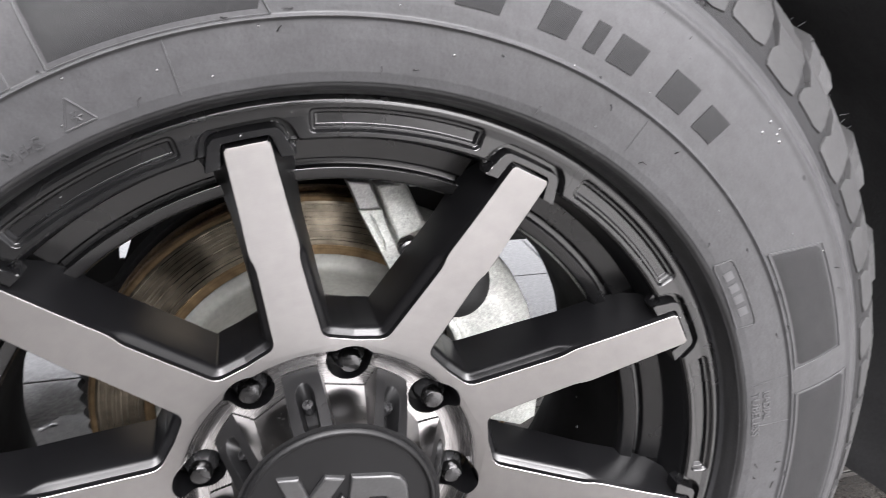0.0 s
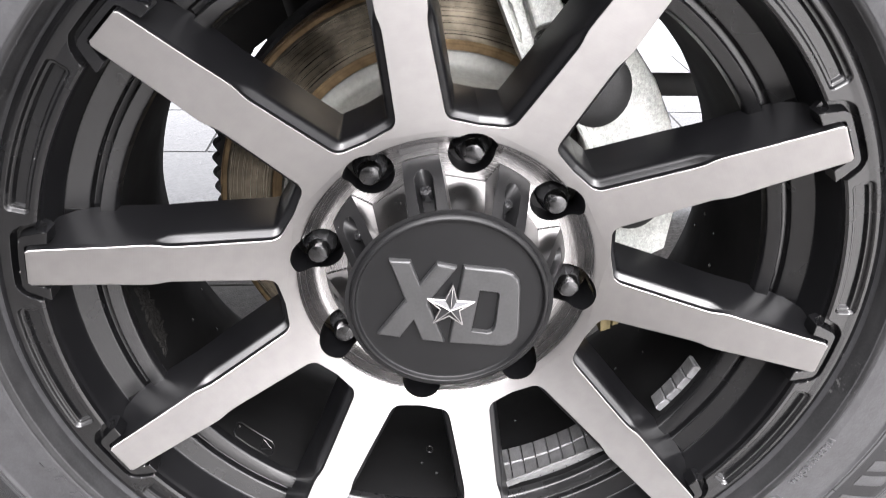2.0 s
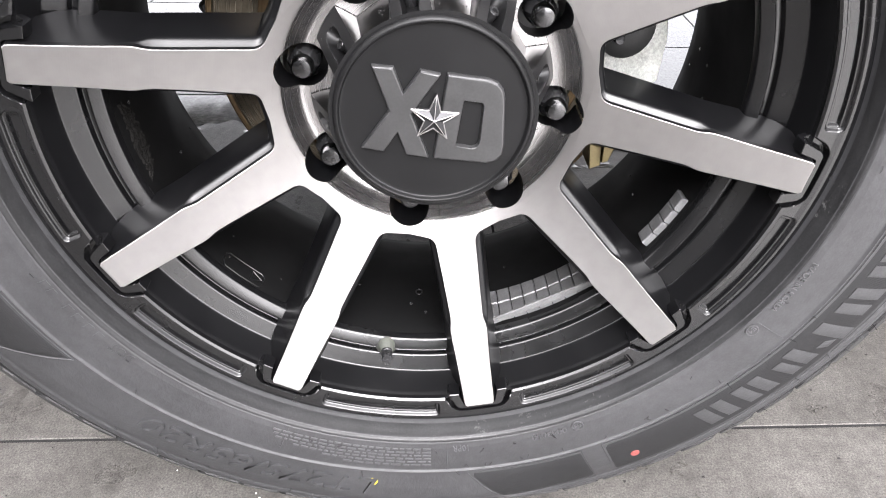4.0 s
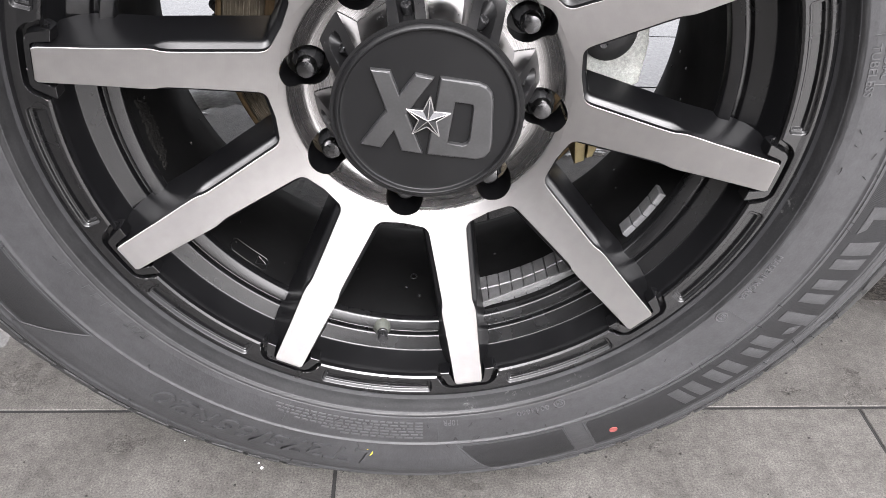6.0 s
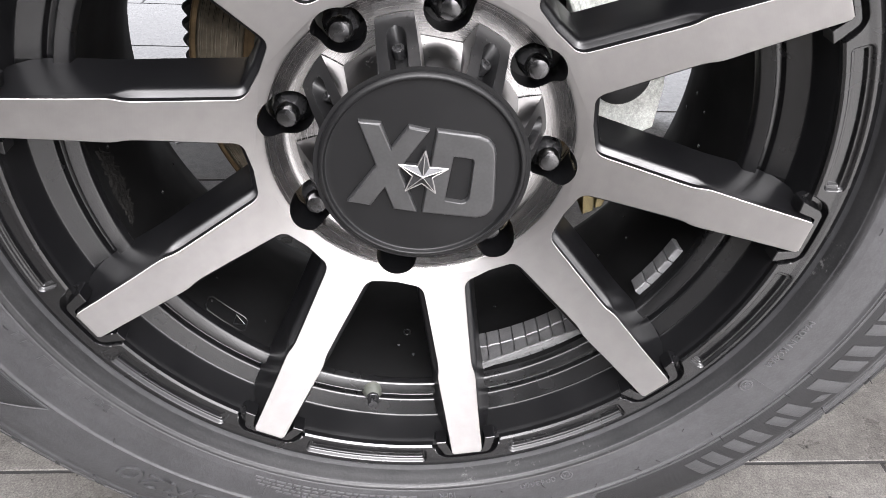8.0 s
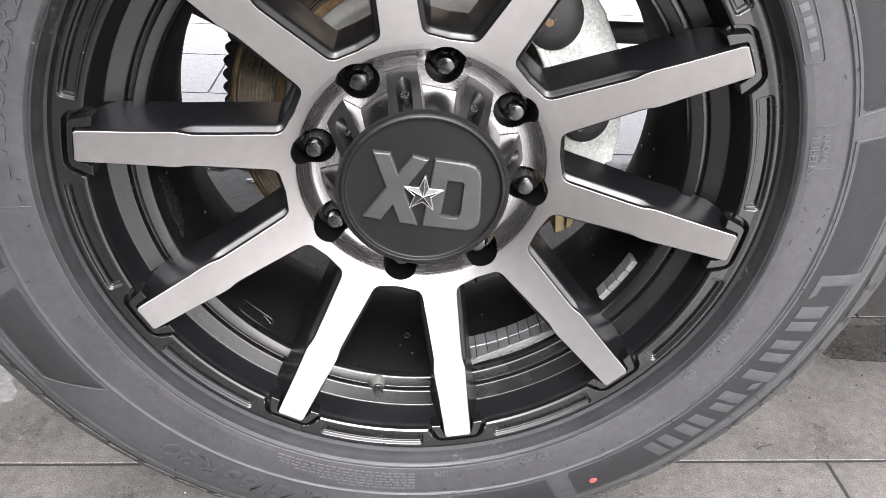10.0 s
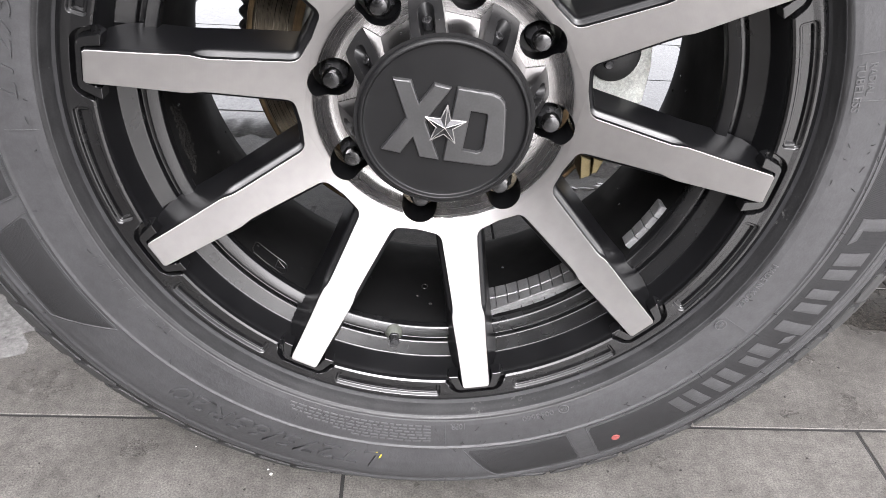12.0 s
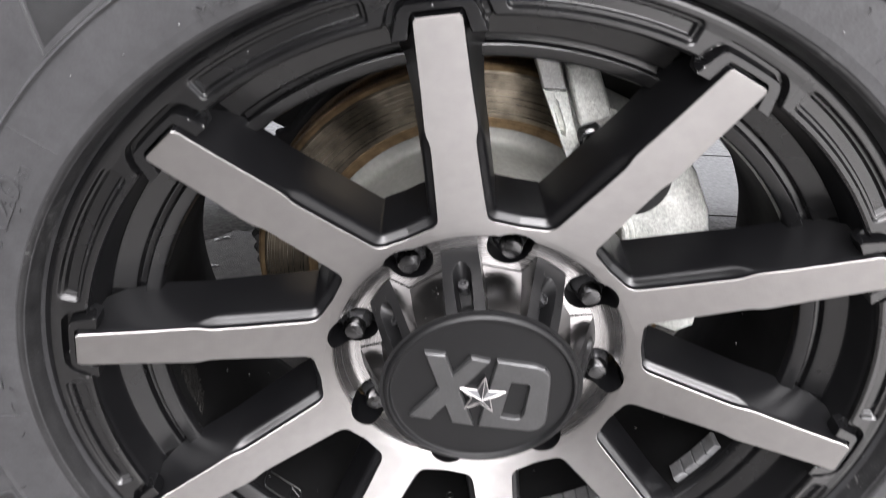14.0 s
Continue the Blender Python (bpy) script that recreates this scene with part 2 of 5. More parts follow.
def plate(bm, outline, y0, y1, bevel=0.002, mat_index=0):
    """A bevelled plate with an outline of (x, height over the axle), its front at y0 and its back at y1."""
    c = sum((Vector((x, z)) for x, z in outline), Vector((0, 0))) / len(outline)
    def ring(y, inset):
        n = len(outline)
        row = []
        for i in range(n):
            a, b, d = (Vector(outline[(i + k) % n]) for k in (-1, 0, 1))
            u, w = (b - a).normalized(), (d - b).normalized()
            nrm = Vector((-(u + w).y, (u + w).x))
            nrm = nrm.normalized() if nrm.length > 1e-6 else Vector((-u.y, u.x))
            if nrm.dot(c - b) < 0:
                nrm = -nrm
            p = b + nrm * inset
            row.append(Vector((p.x, y, ZC + p.y)))
        return row
    vs = grid(bm, [ring(y0, bevel), ring(y0 + bevel * 0.35, bevel * 0.3), ring(y0 + bevel, 0), ring(y1, 0)], True)
    bm.faces.new(vs[0])
    bm.faces.new(vs[-1][::-1])
    bmesh.ops.recalc_face_normals(bm, faces=bm.faces[:])


def tube(bm, points, radius, sides=10, caps=True):
    """A tube along points."""
    rows = []
    for i, p in enumerate(points):
        p = Vector(p)
        d = (Vector(points[min(i + 1, len(points) - 1)]) - Vector(points[max(i - 1, 0)])).normalized()
        u = d.orthogonal().normalized()
        w = d.cross(u)
        r = radius[i] if isinstance(radius, (list, tuple)) else radius
        rows.append([p + (u * math.cos(k * math.tau / sides) + w * math.sin(k * math.tau / sides)) * r for k in range(sides)])
    # keep the rings from twisting
    for a, b in zip(rows, rows[1:]):
        best = min(range(sides), key=lambda s: sum((a[k] - b[(k + s) % sides]).length for k in range(sides)))
        b[:] = b[best:] + b[:best]
    vs = grid(bm, rows, True)
    if caps:
        bm.faces.new(vs[0][::-1])
        bm.faces.new(vs[-1])
    bmesh.ops.recalc_face_normals(bm, faces=bm.faces[:])


def smoothstep(a, b, x):
    s = min(1, max(0, (x - a) / (b - a)))
    return s * s * (3 - 2 * s)


def interp(x, xs, ys):
    return float(np.interp(x, xs, ys))


# ---- floor ----
TX, TY, GAP = 0.591, 0.2885, 0.0042
TILE_TURN = Matrix.Rotation(0.006, 4, "Z")

bm = bmesh.new()
grid(bm, [[(-60, -60, -0.0014), (60, -60, -0.0014)], [(-60, 60, -0.0014), (60, 60, -0.0014)]])
ground = tagged(part("ground", bm, JOINT, smooth=False), "dark grout bed under the grey floor tiles", "ground", kind="structure")

# ground out of view, paler than the tiles to bounce light at the wheel
bm = bmesh.new()
far = 3.2
for x0, x1, y0, y1 in ((-60, -far, -60, 60), (far, 60, -60, 60), (-far, far, -60, -1.045), (-far, far, far, 60)):
    grid(bm, [[(x0, y0, -0.0006), (x1, y0, -0.0006)], [(x0, y1, -0.0006), (x1, y1, -0.0006)]])
tagged(part("pavement", bm, UNSEEN_GROUND, smooth=False), "unseen grey ground past the tiled floor, paler to bounce light at the wheel", "pavement", kind="structure")

# an unseen pale slab, added to bounce light onto the wheel's right side
BOUNCE = material("pale_bounce", (0.50, 0.49, 0.475), 0.8, 0.0, 0.15, 3, bump=0.2, bump_scale=60, grain=0.12, grain_scale=120)
bm = bmesh.new()
edge = [(0.40, -4.0), (4.0, -4.0), (4.0, -0.20), (0.40, -0.20)]
vs = grid(bm, [[(x, y, -0.001) for x, y in edge], [(x, y, 0.008) for x, y in edge], [(2.2 + (x - 2.2) * 0.998, -2.1 + (y + 2.1) * 0.998, 0.010) for x, y in edge]], True)
bm.faces.new(vs[-1])
bmesh.ops.recalc_face_normals(bm, faces=bm.faces[:])
tagged(part("bounce_slab", bm, BOUNCE, smooth=False), "unseen pale slab added to bounce light onto the wheel's right side", "pavement", kind="structure")

# unseen walls added on the camera's side to block low sky and darken reflections
SKY_BLOCK = material("sky_block_grey", (0.045, 0.0445, 0.044), 0.8, 0.0, 0.12, 2.5, bump=0.2, bump_scale=60)
for name, x0, x1, y0, y1 in (("sky_block_south", -2.0, 0.4, -2.45, -2.3), ("sky_block_west", -2.0, -1.85, -2.3, -0.25)):
    bm = bmesh.new()
    def ring(z, inset=0.0):
        return [(x0 + inset, y0 + inset, z), (x1 - inset, y0 + inset, z), (x1 - inset, y1 - inset, z), (x0 + inset, y1 - inset, z)]
    vs = grid(bm, [ring(-0.002), ring(1.73), ring(1.75, 0.02)], True)
    bm.faces.new(vs[-1])
    bmesh.ops.recalc_face_normals(bm, faces=bm.faces[:])
    tagged(part(name, bm, SKY_BLOCK, smooth=False), "unseen dark grey wall, added to block low sky light", "wall", kind="structure")

# ---- the wheel ----
wheel = thing("car_wheel", (0, 0.12, 0), "black and machined ten-spoke alloy wheel with all-terrain tyre", "wheel")

# tyre: the outer side wall, from the bead to the shoulder
SIDE_R = [0.262, 0.268, 0.272, 0.276, 0.281, 0.288, 0.296, 0.305, 0.315, 0.328, 0.340, 0.350, 0.358, 0.366, 0.378, 0.392, 0.402, 0.410, 0.416]
SIDE_Y = [0.022, 0.0040, -0.0082, -0.0117, -0.0130, -0.0138, -0.0145, -0.0149, -0.0148, -0.0139, -0.0121, -0.0097, -0.0068, -0.0030, 0.0050, 0.0170, 0.0275, 0.0385, 0.0500]
MID_Y = 0.1215
TREAD_R = 0.4328


def side_y(r):
    """Depth of the outer side wall."""
    return interp(r, SIDE_R, SIDE_Y)


def press(p):
    """The tyre's foot is pressed flat on the floor."""
    x, z = p.x, p.z - ZC
    r = math.hypot(x, z)
    if z >= 0 or r < 0.30:
        return p
    cos = -z / r
    reach = (ZC - 0.0005) / max(cos, 0.2)
    if reach >= TREAD_R:
        return p
    k = (reach - 0.30) / (TREAD_R - 0.30)
    r2 = 0.30 + (r - 0.30) * k
    bulge = 0.05 * (1 - k) * smoothstep(0.30, 0.35, r) * (1 - smoothstep(0.36, 0.42, r))
    return Vector((x / r * r2, p.y - bulge * (1 if p.y < MID_Y else -1), ZC + z / r * r2))


def on_side(r, deg, lift=0.0):
    """A point on the tyre's outer side wall, lifted off it."""
    dy = (side_y(r + 0.002) - side_y(r - 0.002)) / 0.004
    n = Vector((dy, -1)).normalized()
    return press(V(r + n.x * lift, deg, side_y(r) + n.y * lift))


fine_r = sorted({round(float(v), 5) for v in np.concatenate([np.linspace(0.262, 0.31, 170), np.linspace(0.31, 0.416, 90)])})
half = []
for r in fine_r:
    lift = 0.0
    for ridge, wide, high in ((0.2725, 0.0006, 0.0005), (0.3065, 0.0010, 0.0017), (0.3585, 0.0022, 0.0018), (0.3665, 0.0020, 0.0012)):
        lift += high * math.exp(-((r - ridge) / wide) ** 2)
    half.append((r, side_y(r) - lift))
CARCASS = [(0.4190, 0.060), (0.4205, 0.075), (0.4215, 0.10), (0.4215, MID_Y)]
half += CARCASS
profile = half + [(r, 2 * MID_Y - y) for r, y in half[-2::-1]]
bm = bmesh.new()
lathe(bm, profile, 360, shape=press)
tyre = part("tyre", bm, RUBBER, wheel, "dusty black all-terrain tyre with moulded writing")

# the wet ring where the bead meets the flange
bm = bmesh.new()
lathe(bm, [(r, side_y(r) - 0.0005 - 0.0004 * math.sin((r - 0.268) * 1400)) for r in np.linspace(0.2682, 0.2752, 16)], 300)
part("bead_ring", bm, RUBBER_WET, tyre, "wet black bead ring with pale grime")

# shoulder blocks, two lengths in turn, each with a notch
BLOCKS = 66


def tread_block(deg, wide, inner, out, mirror=False, high=0.0):
    """A block that wraps the shoulder; inner and out are its ends, as (radius, depth) of the base."""
    path = [(0.402 + inner, side_y(0.402 + inner)), (0.412, 0.0445), (0.4175, 0.056), (0.4195, 0.07), (0.4212, out)]
    top = [(0.405 + inner, side_y(0.405 + inner) - 0.0015), (0.4185 + high * 0.6, 0.040 - high), (0.4275 + high, 0.0515 - high), (0.4312 + high, 0.068), (TREAD_R + high * 0.5, out)]
    skew = [0.0, 0.3, 0.5, 0.8, 1.2]
    b = bmesh.new()
    flip = (lambda y: 2 * MID_Y - y) if mirror else (lambda y: y)
    rows = []
    for (r0, y0), (r1, y1), s in zip(path, top, skew):
        c = deg + s
        w = wide * (0.80 if s == 0 else 1.0)
        rows.append([press(V(r0, c - w, flip(y0))), press(V(r1, c - w * 0.93, flip(y1))), press(V(r1, c - w * 0.1, flip(y1))),
                     press(V(r1 - 0.0012, c, flip(y1))), press(V(r1, c + w * 0.1, flip(y1))),
                     press(V(r1, c + w * 0.93, flip(y1))), press(V(r0, c + w, flip(y0)))])
    vs = grid(b, rows)
    b.faces.new(vs[0][::-1])
    b.faces.new(vs[-1])
    bmesh.ops.recalc_face_normals(b, faces=b.faces[:])
    return b


for k in range(BLOCKS):
    deg = 360 * (k + 0.3) / BLOCKS
    even = k % 2
    part("tread_block", tread_block(deg, 2.34 if even else 1.98, 0.0 if even else 0.006, 0.088 if even else 0.082, high=0.0022 if even else -0.0022), RUBBER_TREAD, tyre)

# the rest of the tread
bm = bmesh.new()


def crown_block(deg, y0, y1, w, skew):
    rows = []
    for y, s in ((y0, -skew), ((y0 + y1) / 2, 0.0), (y1, skew)):
        d = 0.0003 + (abs(y - MID_Y) / 0.07) ** 2 * 0.0006
        rows.append([press(V(0.421, deg + s - w, y)), press(V(TREAD_R - d, deg + s - w * 0.93, y)),
                     press(V(TREAD_R - d, deg + s + w * 0.93, y)), press(V(0.421, deg + s + w, y))])
    vs = grid(bm, rows)
    bm.faces.new(vs[0][::-1])
    bm.faces.new(vs[-1])


for k in range(BLOCKS):
    deg = 360 * (k + 0.3) / BLOCKS
    crown_block(deg + 1.9, 0.094, 0.117, 2.2, 0.9)
    crown_block(deg + 0.4, 0.124, 0.149, 2.2, -0.9)
    for src in (tread_block(deg + 2.4, 2.1, 0.003, 0.084, True),):
        me = bpy.data.meshes.new("joined")
        src.to_mesh(me)
        src.free()
        bm.from_mesh(me)
        bpy.data.meshes.remove(me)
bmesh.ops.recalc_face_normals(bm, faces=bm.faces[:])
tagged(part("tread", bm, RUBBER_TREAD, tyre), kind="stuff")


def side_panel(name, mat, t0, t1, r0, r1, slant0=0.0, slant1=0.0, lift=0.0006, label="", parent=None):
    """A panel on the side wall between two angles and two radii; the slants shift its outer corners."""
    b = bmesh.new()
    n = max(2, int(abs(t1 - t0) / 0.8))
    rs = np.linspace(r0, r1, 9)
    rows = []
    for i, r in enumerate(rs):
        s = i / (len(rs) - 1)
        a, c = t0 + slant0 * s, t1 + slant1 * s
        edge = i in (0, len(rs) - 1)
        rows.append([on_side(r, a + (c - a) * k / n, -0.0004 if edge or k in (0, n) else lift) for k in range(n + 1)])
    grid(b, rows, flip=t1 > t0)
    bmesh.ops.recalc_face_normals(b, faces=b.faces[:])
    panel = part(name, b, mat, parent or tyre, label)
    b = bmesh.new()
    for inner in (True, False):
        r, sl0, sl1 = (r0 - 0.0004, 0, 0) if inner else (r1 + 0.0004, slant0, slant1)
        tube(b, [on_side(r, t0 + sl0 + (t1 + sl1 - t0 - sl0) * k / n, 0.0003) for k in range(n + 1)], 0.0005, 5)
    for a, sl in ((t0, slant0), (t1, slant1)):
        tube(b, [on_side(r, a + sl * i / (len(rs) - 1), 0.0003) for i, r in enumerate(rs)], 0.0005, 5)
    part("panel_rim", b, RUBBER, panel, "thin raised rim")
    return panel


# dark ribbed panels of the side wall
side_panel("side_panel", RUBBER_DARK, 297.0, 371.8, 0.3105, 0.3545, -0.2, 0.4, label="dark ribbed panel of the brand band")
side_panel("side_panel", RUBBER_DARK, 276.0, 293.8, 0.3105, 0.3545, 5.0, 0.4, label="dark ribbed panel")
side_panel("side_panel", RUBBER_DARK, 375.5, 392.6, 0.3105, 0.3475, 0.2, -3.2, label="dark ribbed panel")
side_panel("side_panel", RUBBER_DARK, 94.8, 113.2, 0.3085, 0.3545, 3.4, -0.6, label="dark ribbed panel")
side_panel("side_panel", RUBBER_DARK, 116.4, 134.0, 0.3085, 0.3545, -0.4, -5.0, label="dark ribbed panel")
side_panel("side_panel", RUBBER_DARK, 193.0, 214.8, 0.3105, 0.3500, 3.2, -6.2, label="dark ribbed panel")
side_panel("side_panel", RUBBER_DARK, 174.0, 190.5, 0.3105, 0.3500, 0.4, 2.2, label="dark ribbed panel")

# the shoulder: a dark ribbed band, and raised buttress blocks that reach up into the tread
b = bmesh.new()
lathe(b, [(r, side_y(r) - lift) for r, lift in ((0.3700, -0.0006), (0.3706, 0.0004), (0.378, 0.0005), (0.388, 0.0005), (0.398, 0.0005), (0.4040, 0.0004), (0.4046, -0.0006))], 360, shape=press)
bmesh.ops.recalc_face_normals(b, faces=b.faces[:])
part("shoulder_band", b, RUBBER_DARK, tyre, "dark finely ribbed shoulder band")
BUTTRESS = (([0.3740, 0.3765, 0.3850, 0.3905, 0.4020, 0.4130], [1.9, 0.5, 0.2, 0.2, 0.1, 0.1], [4.9, 5.1, 4.9, 4.2, 4.5, 5.1]),
            ([0.3790, 0.3815, 0.3880, 0.3935, 0.4020, 0.4130], [7.2, 5.9, 5.6, 5.6, 5.5, 5.5], [10.3, 10.5, 10.3, 9.4, 9.8, 10.6]))
for k in range(BLOCKS // 2):
    for rs, lo, hi in BUTTRESS:
        deg = 360 * (2 * k - 0.1) / BLOCKS
        b = bmesh.new()
        cols = (0.0, 0.0, 0.03, 0.5, 0.97, 1.0, 1.0)
        rows = []
        for i, r in [(0, rs[0])] + list(enumerate(rs)) + [(5, rs[-1])]:
            rows.append([on_side(r, deg + lo[i] + (hi[i] - lo[i]) * c, 0.0019 + 0.12 * max(0.0, r - 0.380)) for c in cols])
        for m, row in enumerate(rows):
            r = rs[min(5, max(0, m - 1))]
            i = min(5, max(0, m - 1))
            for n, c in enumerate(cols):
                if m in (0, len(rows) - 1) or n in (0, len(cols) - 1):
                    row[n] = on_side(r, deg + lo[i] + (hi[i] - lo[i]) * c, -0.0003)
                elif m in (1, len(rows) - 2) or n in (1, len(cols) - 2):
                    row[n] = on_side(r, deg + lo[i] + (hi[i] - lo[i]) * c, 0.0016 + 0.12 * max(0.0, r - 0.380))
        grid(b, rows)
        bmesh.ops.recalc_face_normals(b, faces=b.faces[:])
        part("shoulder_buttress", b, RUBBER_TREAD, tyre, smooth=False)


# writing on the side wall: tops outward, read clockwise
def side_text(name, text, start, end, r0, height, mat, lift=0.0008, shear=0.0, spacing=1.0, label=""):
    cu = bpy.data.curves.new(name, "FONT")
    cu.body, cu.size, cu.extrude, cu.resolution_u, cu.shear, cu.space_character = text, 1.0, 0.05, 3, shear, spacing
    ob = bpy.data.objects.new(name, cu)
    me = bpy.data.meshes.new_from_object(ob)
    bpy.data.objects.remove(ob)
    xs = [v.co.x for v in me.vertices]
    lo, hi = min(xs), max(xs)
    for v in me.vertices:
        s = (v.co.x - lo) / (hi - lo)
        v.co = on_side(r0 + height * v.co.y / 0.70, start + (end - start) * s, lift if v.co.z > 0 else -0.0006)
    return part_mesh(name, me, mat, tyre, label, smooth=False)


def side_bar(name, mat, start, end, r0, r1, lean=0.0, lift=0.0008, label=""):
    """A plain raised bar; lean shifts its outer end clockwise."""
    b = bmesh.new()
    rows = []
    for i, s in enumerate(np.linspace(0, 1, 5)):
        r = r0 + (r1 - r0) * s
        row = []
        for k in range(6):
            a = start + (end - start) * k / 5 - lean * s
            row.append(on_side(r, a, lift if 0 < i < 4 and 0 < k < 5 else lift * 0.7))
        rows.append([on_side(r, start - lean * s, -0.0005)] + row + [on_side(r, end - lean * s, -0.0005)])
    grid(b, [[p for p in [on_side(r0, start + (end - start) * k / 7, -0.0005) for k in range(8)]]] + rows + [[on_side(r1, start + (end - start) * k / 7 - lean, -0.0005) for k in range(8)]])
    bmesh.ops.recalc_face_normals(b, faces=b.faces[:])
    return part(name, b, mat, tyre, label)


side_text("size_marking", "LT275/65R20", 262.3, 227.6, 0.3175, 0.0195, RUBBER, 0.0021, 0.25, label="moulded tyre size")
side_text("size_marking", "LT275/65R20", 176.5, 147.0, 0.2860, 0.0110, RUBBER, 0.0011, 0.25, label="small moulded tyre size")
side_text("origin_marking", "MADE IN KOREA", 340.0, 330.6, 0.2780, 0.0044, RUBBER_MARK, 0.0010, label="small moulded writing")
side_text("approval_marking", "0043660", 293.0, 287.2, 0.2795, 0.0048, RUBBER_MARK, 0.0010, label="small moulded number")
side_text("type_marking", "RADIAL", 13.6, 9.0, 0.2865, 0.0048, RUBBER_MARK, 0.0006, label="small moulded writing")
side_text("type_marking", "TUBELESS", 13.8, 6.6, 0.2790, 0.0052, RUBBER_MARK, 0.0006, label="small moulded writing")
side_text("code_marking", "DOT", 220.0, 216.0, 0.2775, 0.0065, RUBBER, 0.0006, label="small moulded writing")
side_text("load_marking", "10PR", 276.6, 274.0, 0.2790, 0.0060, RUBBER_MARK, 0.0005, label="small moulded writing")
side_text("load_marking", "123S", 157.5, 151.5, 0.2960, 0.0085, RUBBER, 0.0006, label="small moulded writing")
side_text("pressure_marking", "80PSI", 150.5, 145.0, 0.2860, 0.0055, RUBBER, 0.0006, label="small moulded writing")
for a in (214.5, 212.6, 210.4, 208.6, 205.4, 203.8):
    side_bar("code_bar", RUBBER, a, a - 1.1, 0.2780, 0.2835, 0.1, 0.0006)

# the maker's band: plain slanted shapes
for a, w, r0, r1 in ((349.6, 1.5, 0.3195, 0.3610), (347.4, 1.8, 0.3195, 0.3250), (343.8, 1.7, 0.3195, 0.3440), (341.2, 1.4, 0.3195, 0.3440), (337.6, 1.4, 0.3195, 0.3440), (335.0, 1.4, 0.3195, 0.3440),
                     (331.2, 1.6, 0.3195, 0.3490), (329.2, 1.2, 0.3360, 0.3440), (326.0, 1.6, 0.3195, 0.3440), (323.6, 1.3, 0.3230, 0.3440), (319.9, 1.5, 0.3195, 0.3440), (317.3, 1.5, 0.3195, 0.3440), (313.9, 1.5, 0.3195, 0.3440), (311.3, 1.5, 0.3195, 0.3440)):
    side_bar("band_shape", RUBBER, a + w * 0.62 + 0.4, a - w * 0.62 + 0.4, r0, r1, -0.9, 0.0014, "grey slanted shape")
for a, w, r0, r1 in ((77.0, 4.2, 0.3175, 0.3335), (69.6, 3.0, 0.3175, 0.3335), (65.6, 1.4, 0.3175, 0.3335), (62.0, 3.2, 0.3175, 0.3335), (55.3, 3.4, 0.3165, 0.3345), (50.2, 3.0, 0.3165, 0.3330)):
    side_bar("band_shape", RUBBER_DARK, a + w / 2, a - w / 2, r0, r1, 0.5, 0.0009, "dark raised shape")

# rows of fine print that cannot be read
for row in range(6):
    r = 0.2805 + row * 0.0034
    a = 270.4
    stop = 245.0 + max(0, row - 2) * 4.0
    while a > stop:
        w = random.uniform(0.35, 1.5)
        side_bar("print_bar", RUBBER_MARK, a, a - w, r, r + 0.0017, 0.0, 0.0006)
        a -= w + 0.35

# a framed label of unreadable print
b = bmesh.new()
loop = [(0.2775, 34.9), (0.2785, 35.5), (0.2885, 35.0), (0.2898, 34.4), (0.2890, 25.2), (0.2878, 24.6), (0.2775, 24.9), (0.2765, 25.5)]
loop = [(r0 + (r1 - r0) * k / 6, a0 + (a1 - a0) * k / 6) for (r0, a0), (r1, a1) in zip(loop, loop[1:] + loop[:1]) for k in range(6)]
tube(b, [on_side(r, a, 0.0003) for r, a in loop + loop[:1]], 0.0005, 5)
part("label_frame", b, RUBBER, tyre, "raised rounded frame")
for a in (33.6, 31.6, 29.8, 27.8):
    side_bar("label_bar", RUBBER_MARK, a, a - 1.2, 0.2805, 0.2862, 0.0, 0.0006)

# round approval marks
for deg, r in ((326.4, 0.2815), (294.9, 0.2815)):
    b = bmesh.new()
    c = on_side(r, deg, 0.0004)
    rows = []
    for rr, y in ((0.0050, 0.0005), (0.0048, -0.0004), (0.0042, -0.0004), (0.0040, 0.0005)):
        rows.append([c + Vector((rr * math.cos(q * math.tau / 24), y, rr * math.sin(q * math.tau / 24))) for q in range(24)])
    grid(b, rows, True)
    bmesh.ops.recalc_face_normals(b, faces=b.faces[:])
    part("approval_ring", b, RUBBER_MARK, tyre)
    side_text("approval_marking", "E4", deg + 0.55, deg - 0.55, r - 0.0016, 0.0034, RUBBER_MARK, 0.0005)

# moulded radial lines across the lower side wall
for a, r0, r1 in ((273.0, 0.272, 0.306), (246.6, 0.272, 0.300), (181.0, 0.272, 0.300), (15.0, 0.272, 0.306), (8.2, 0.272, 0.306), (327.9, 0.272, 0.306), (142.0, 0.272, 0.306), (104.0, 0.28, 0.306), (56.0, 0.285, 0.306)):
    side_bar("mould_line", RUBBER, a + 0.09, a - 0.09, r0, r1, 0.0, 0.0005)

# the snow mark: a triangle with a few bumps
tri = [(0.2954, 113.2), (0.2822, 114.7), (0.2822, 111.7)]
for (r0, a0), (r1, a1) in zip(tri, tri[1:] + tri[:1]):
    b = bmesh.new()
    tube(b, [on_side(r0 + (r1 - r0) * k / 4, a0 + (a1 - a0) * k / 4, 0.0003) for k in range(5)], 0.0005, 6)
    part("snow_mark", b, RUBBER, tyre, "side of a moulded triangle mark")
b = bmesh.new()
for k in range(6):
    q = radians(60 * k)
    tube(b, [on_side(0.2862, 113.2, 0.0003), on_side(0.2862 + 0.0028 * math.sin(q), 113.2 + 0.56 * math.cos(q), 0.0003)], 0.0005, 5)
part("snow_mark", b, RUBBER, tyre, "moulded snowflake")
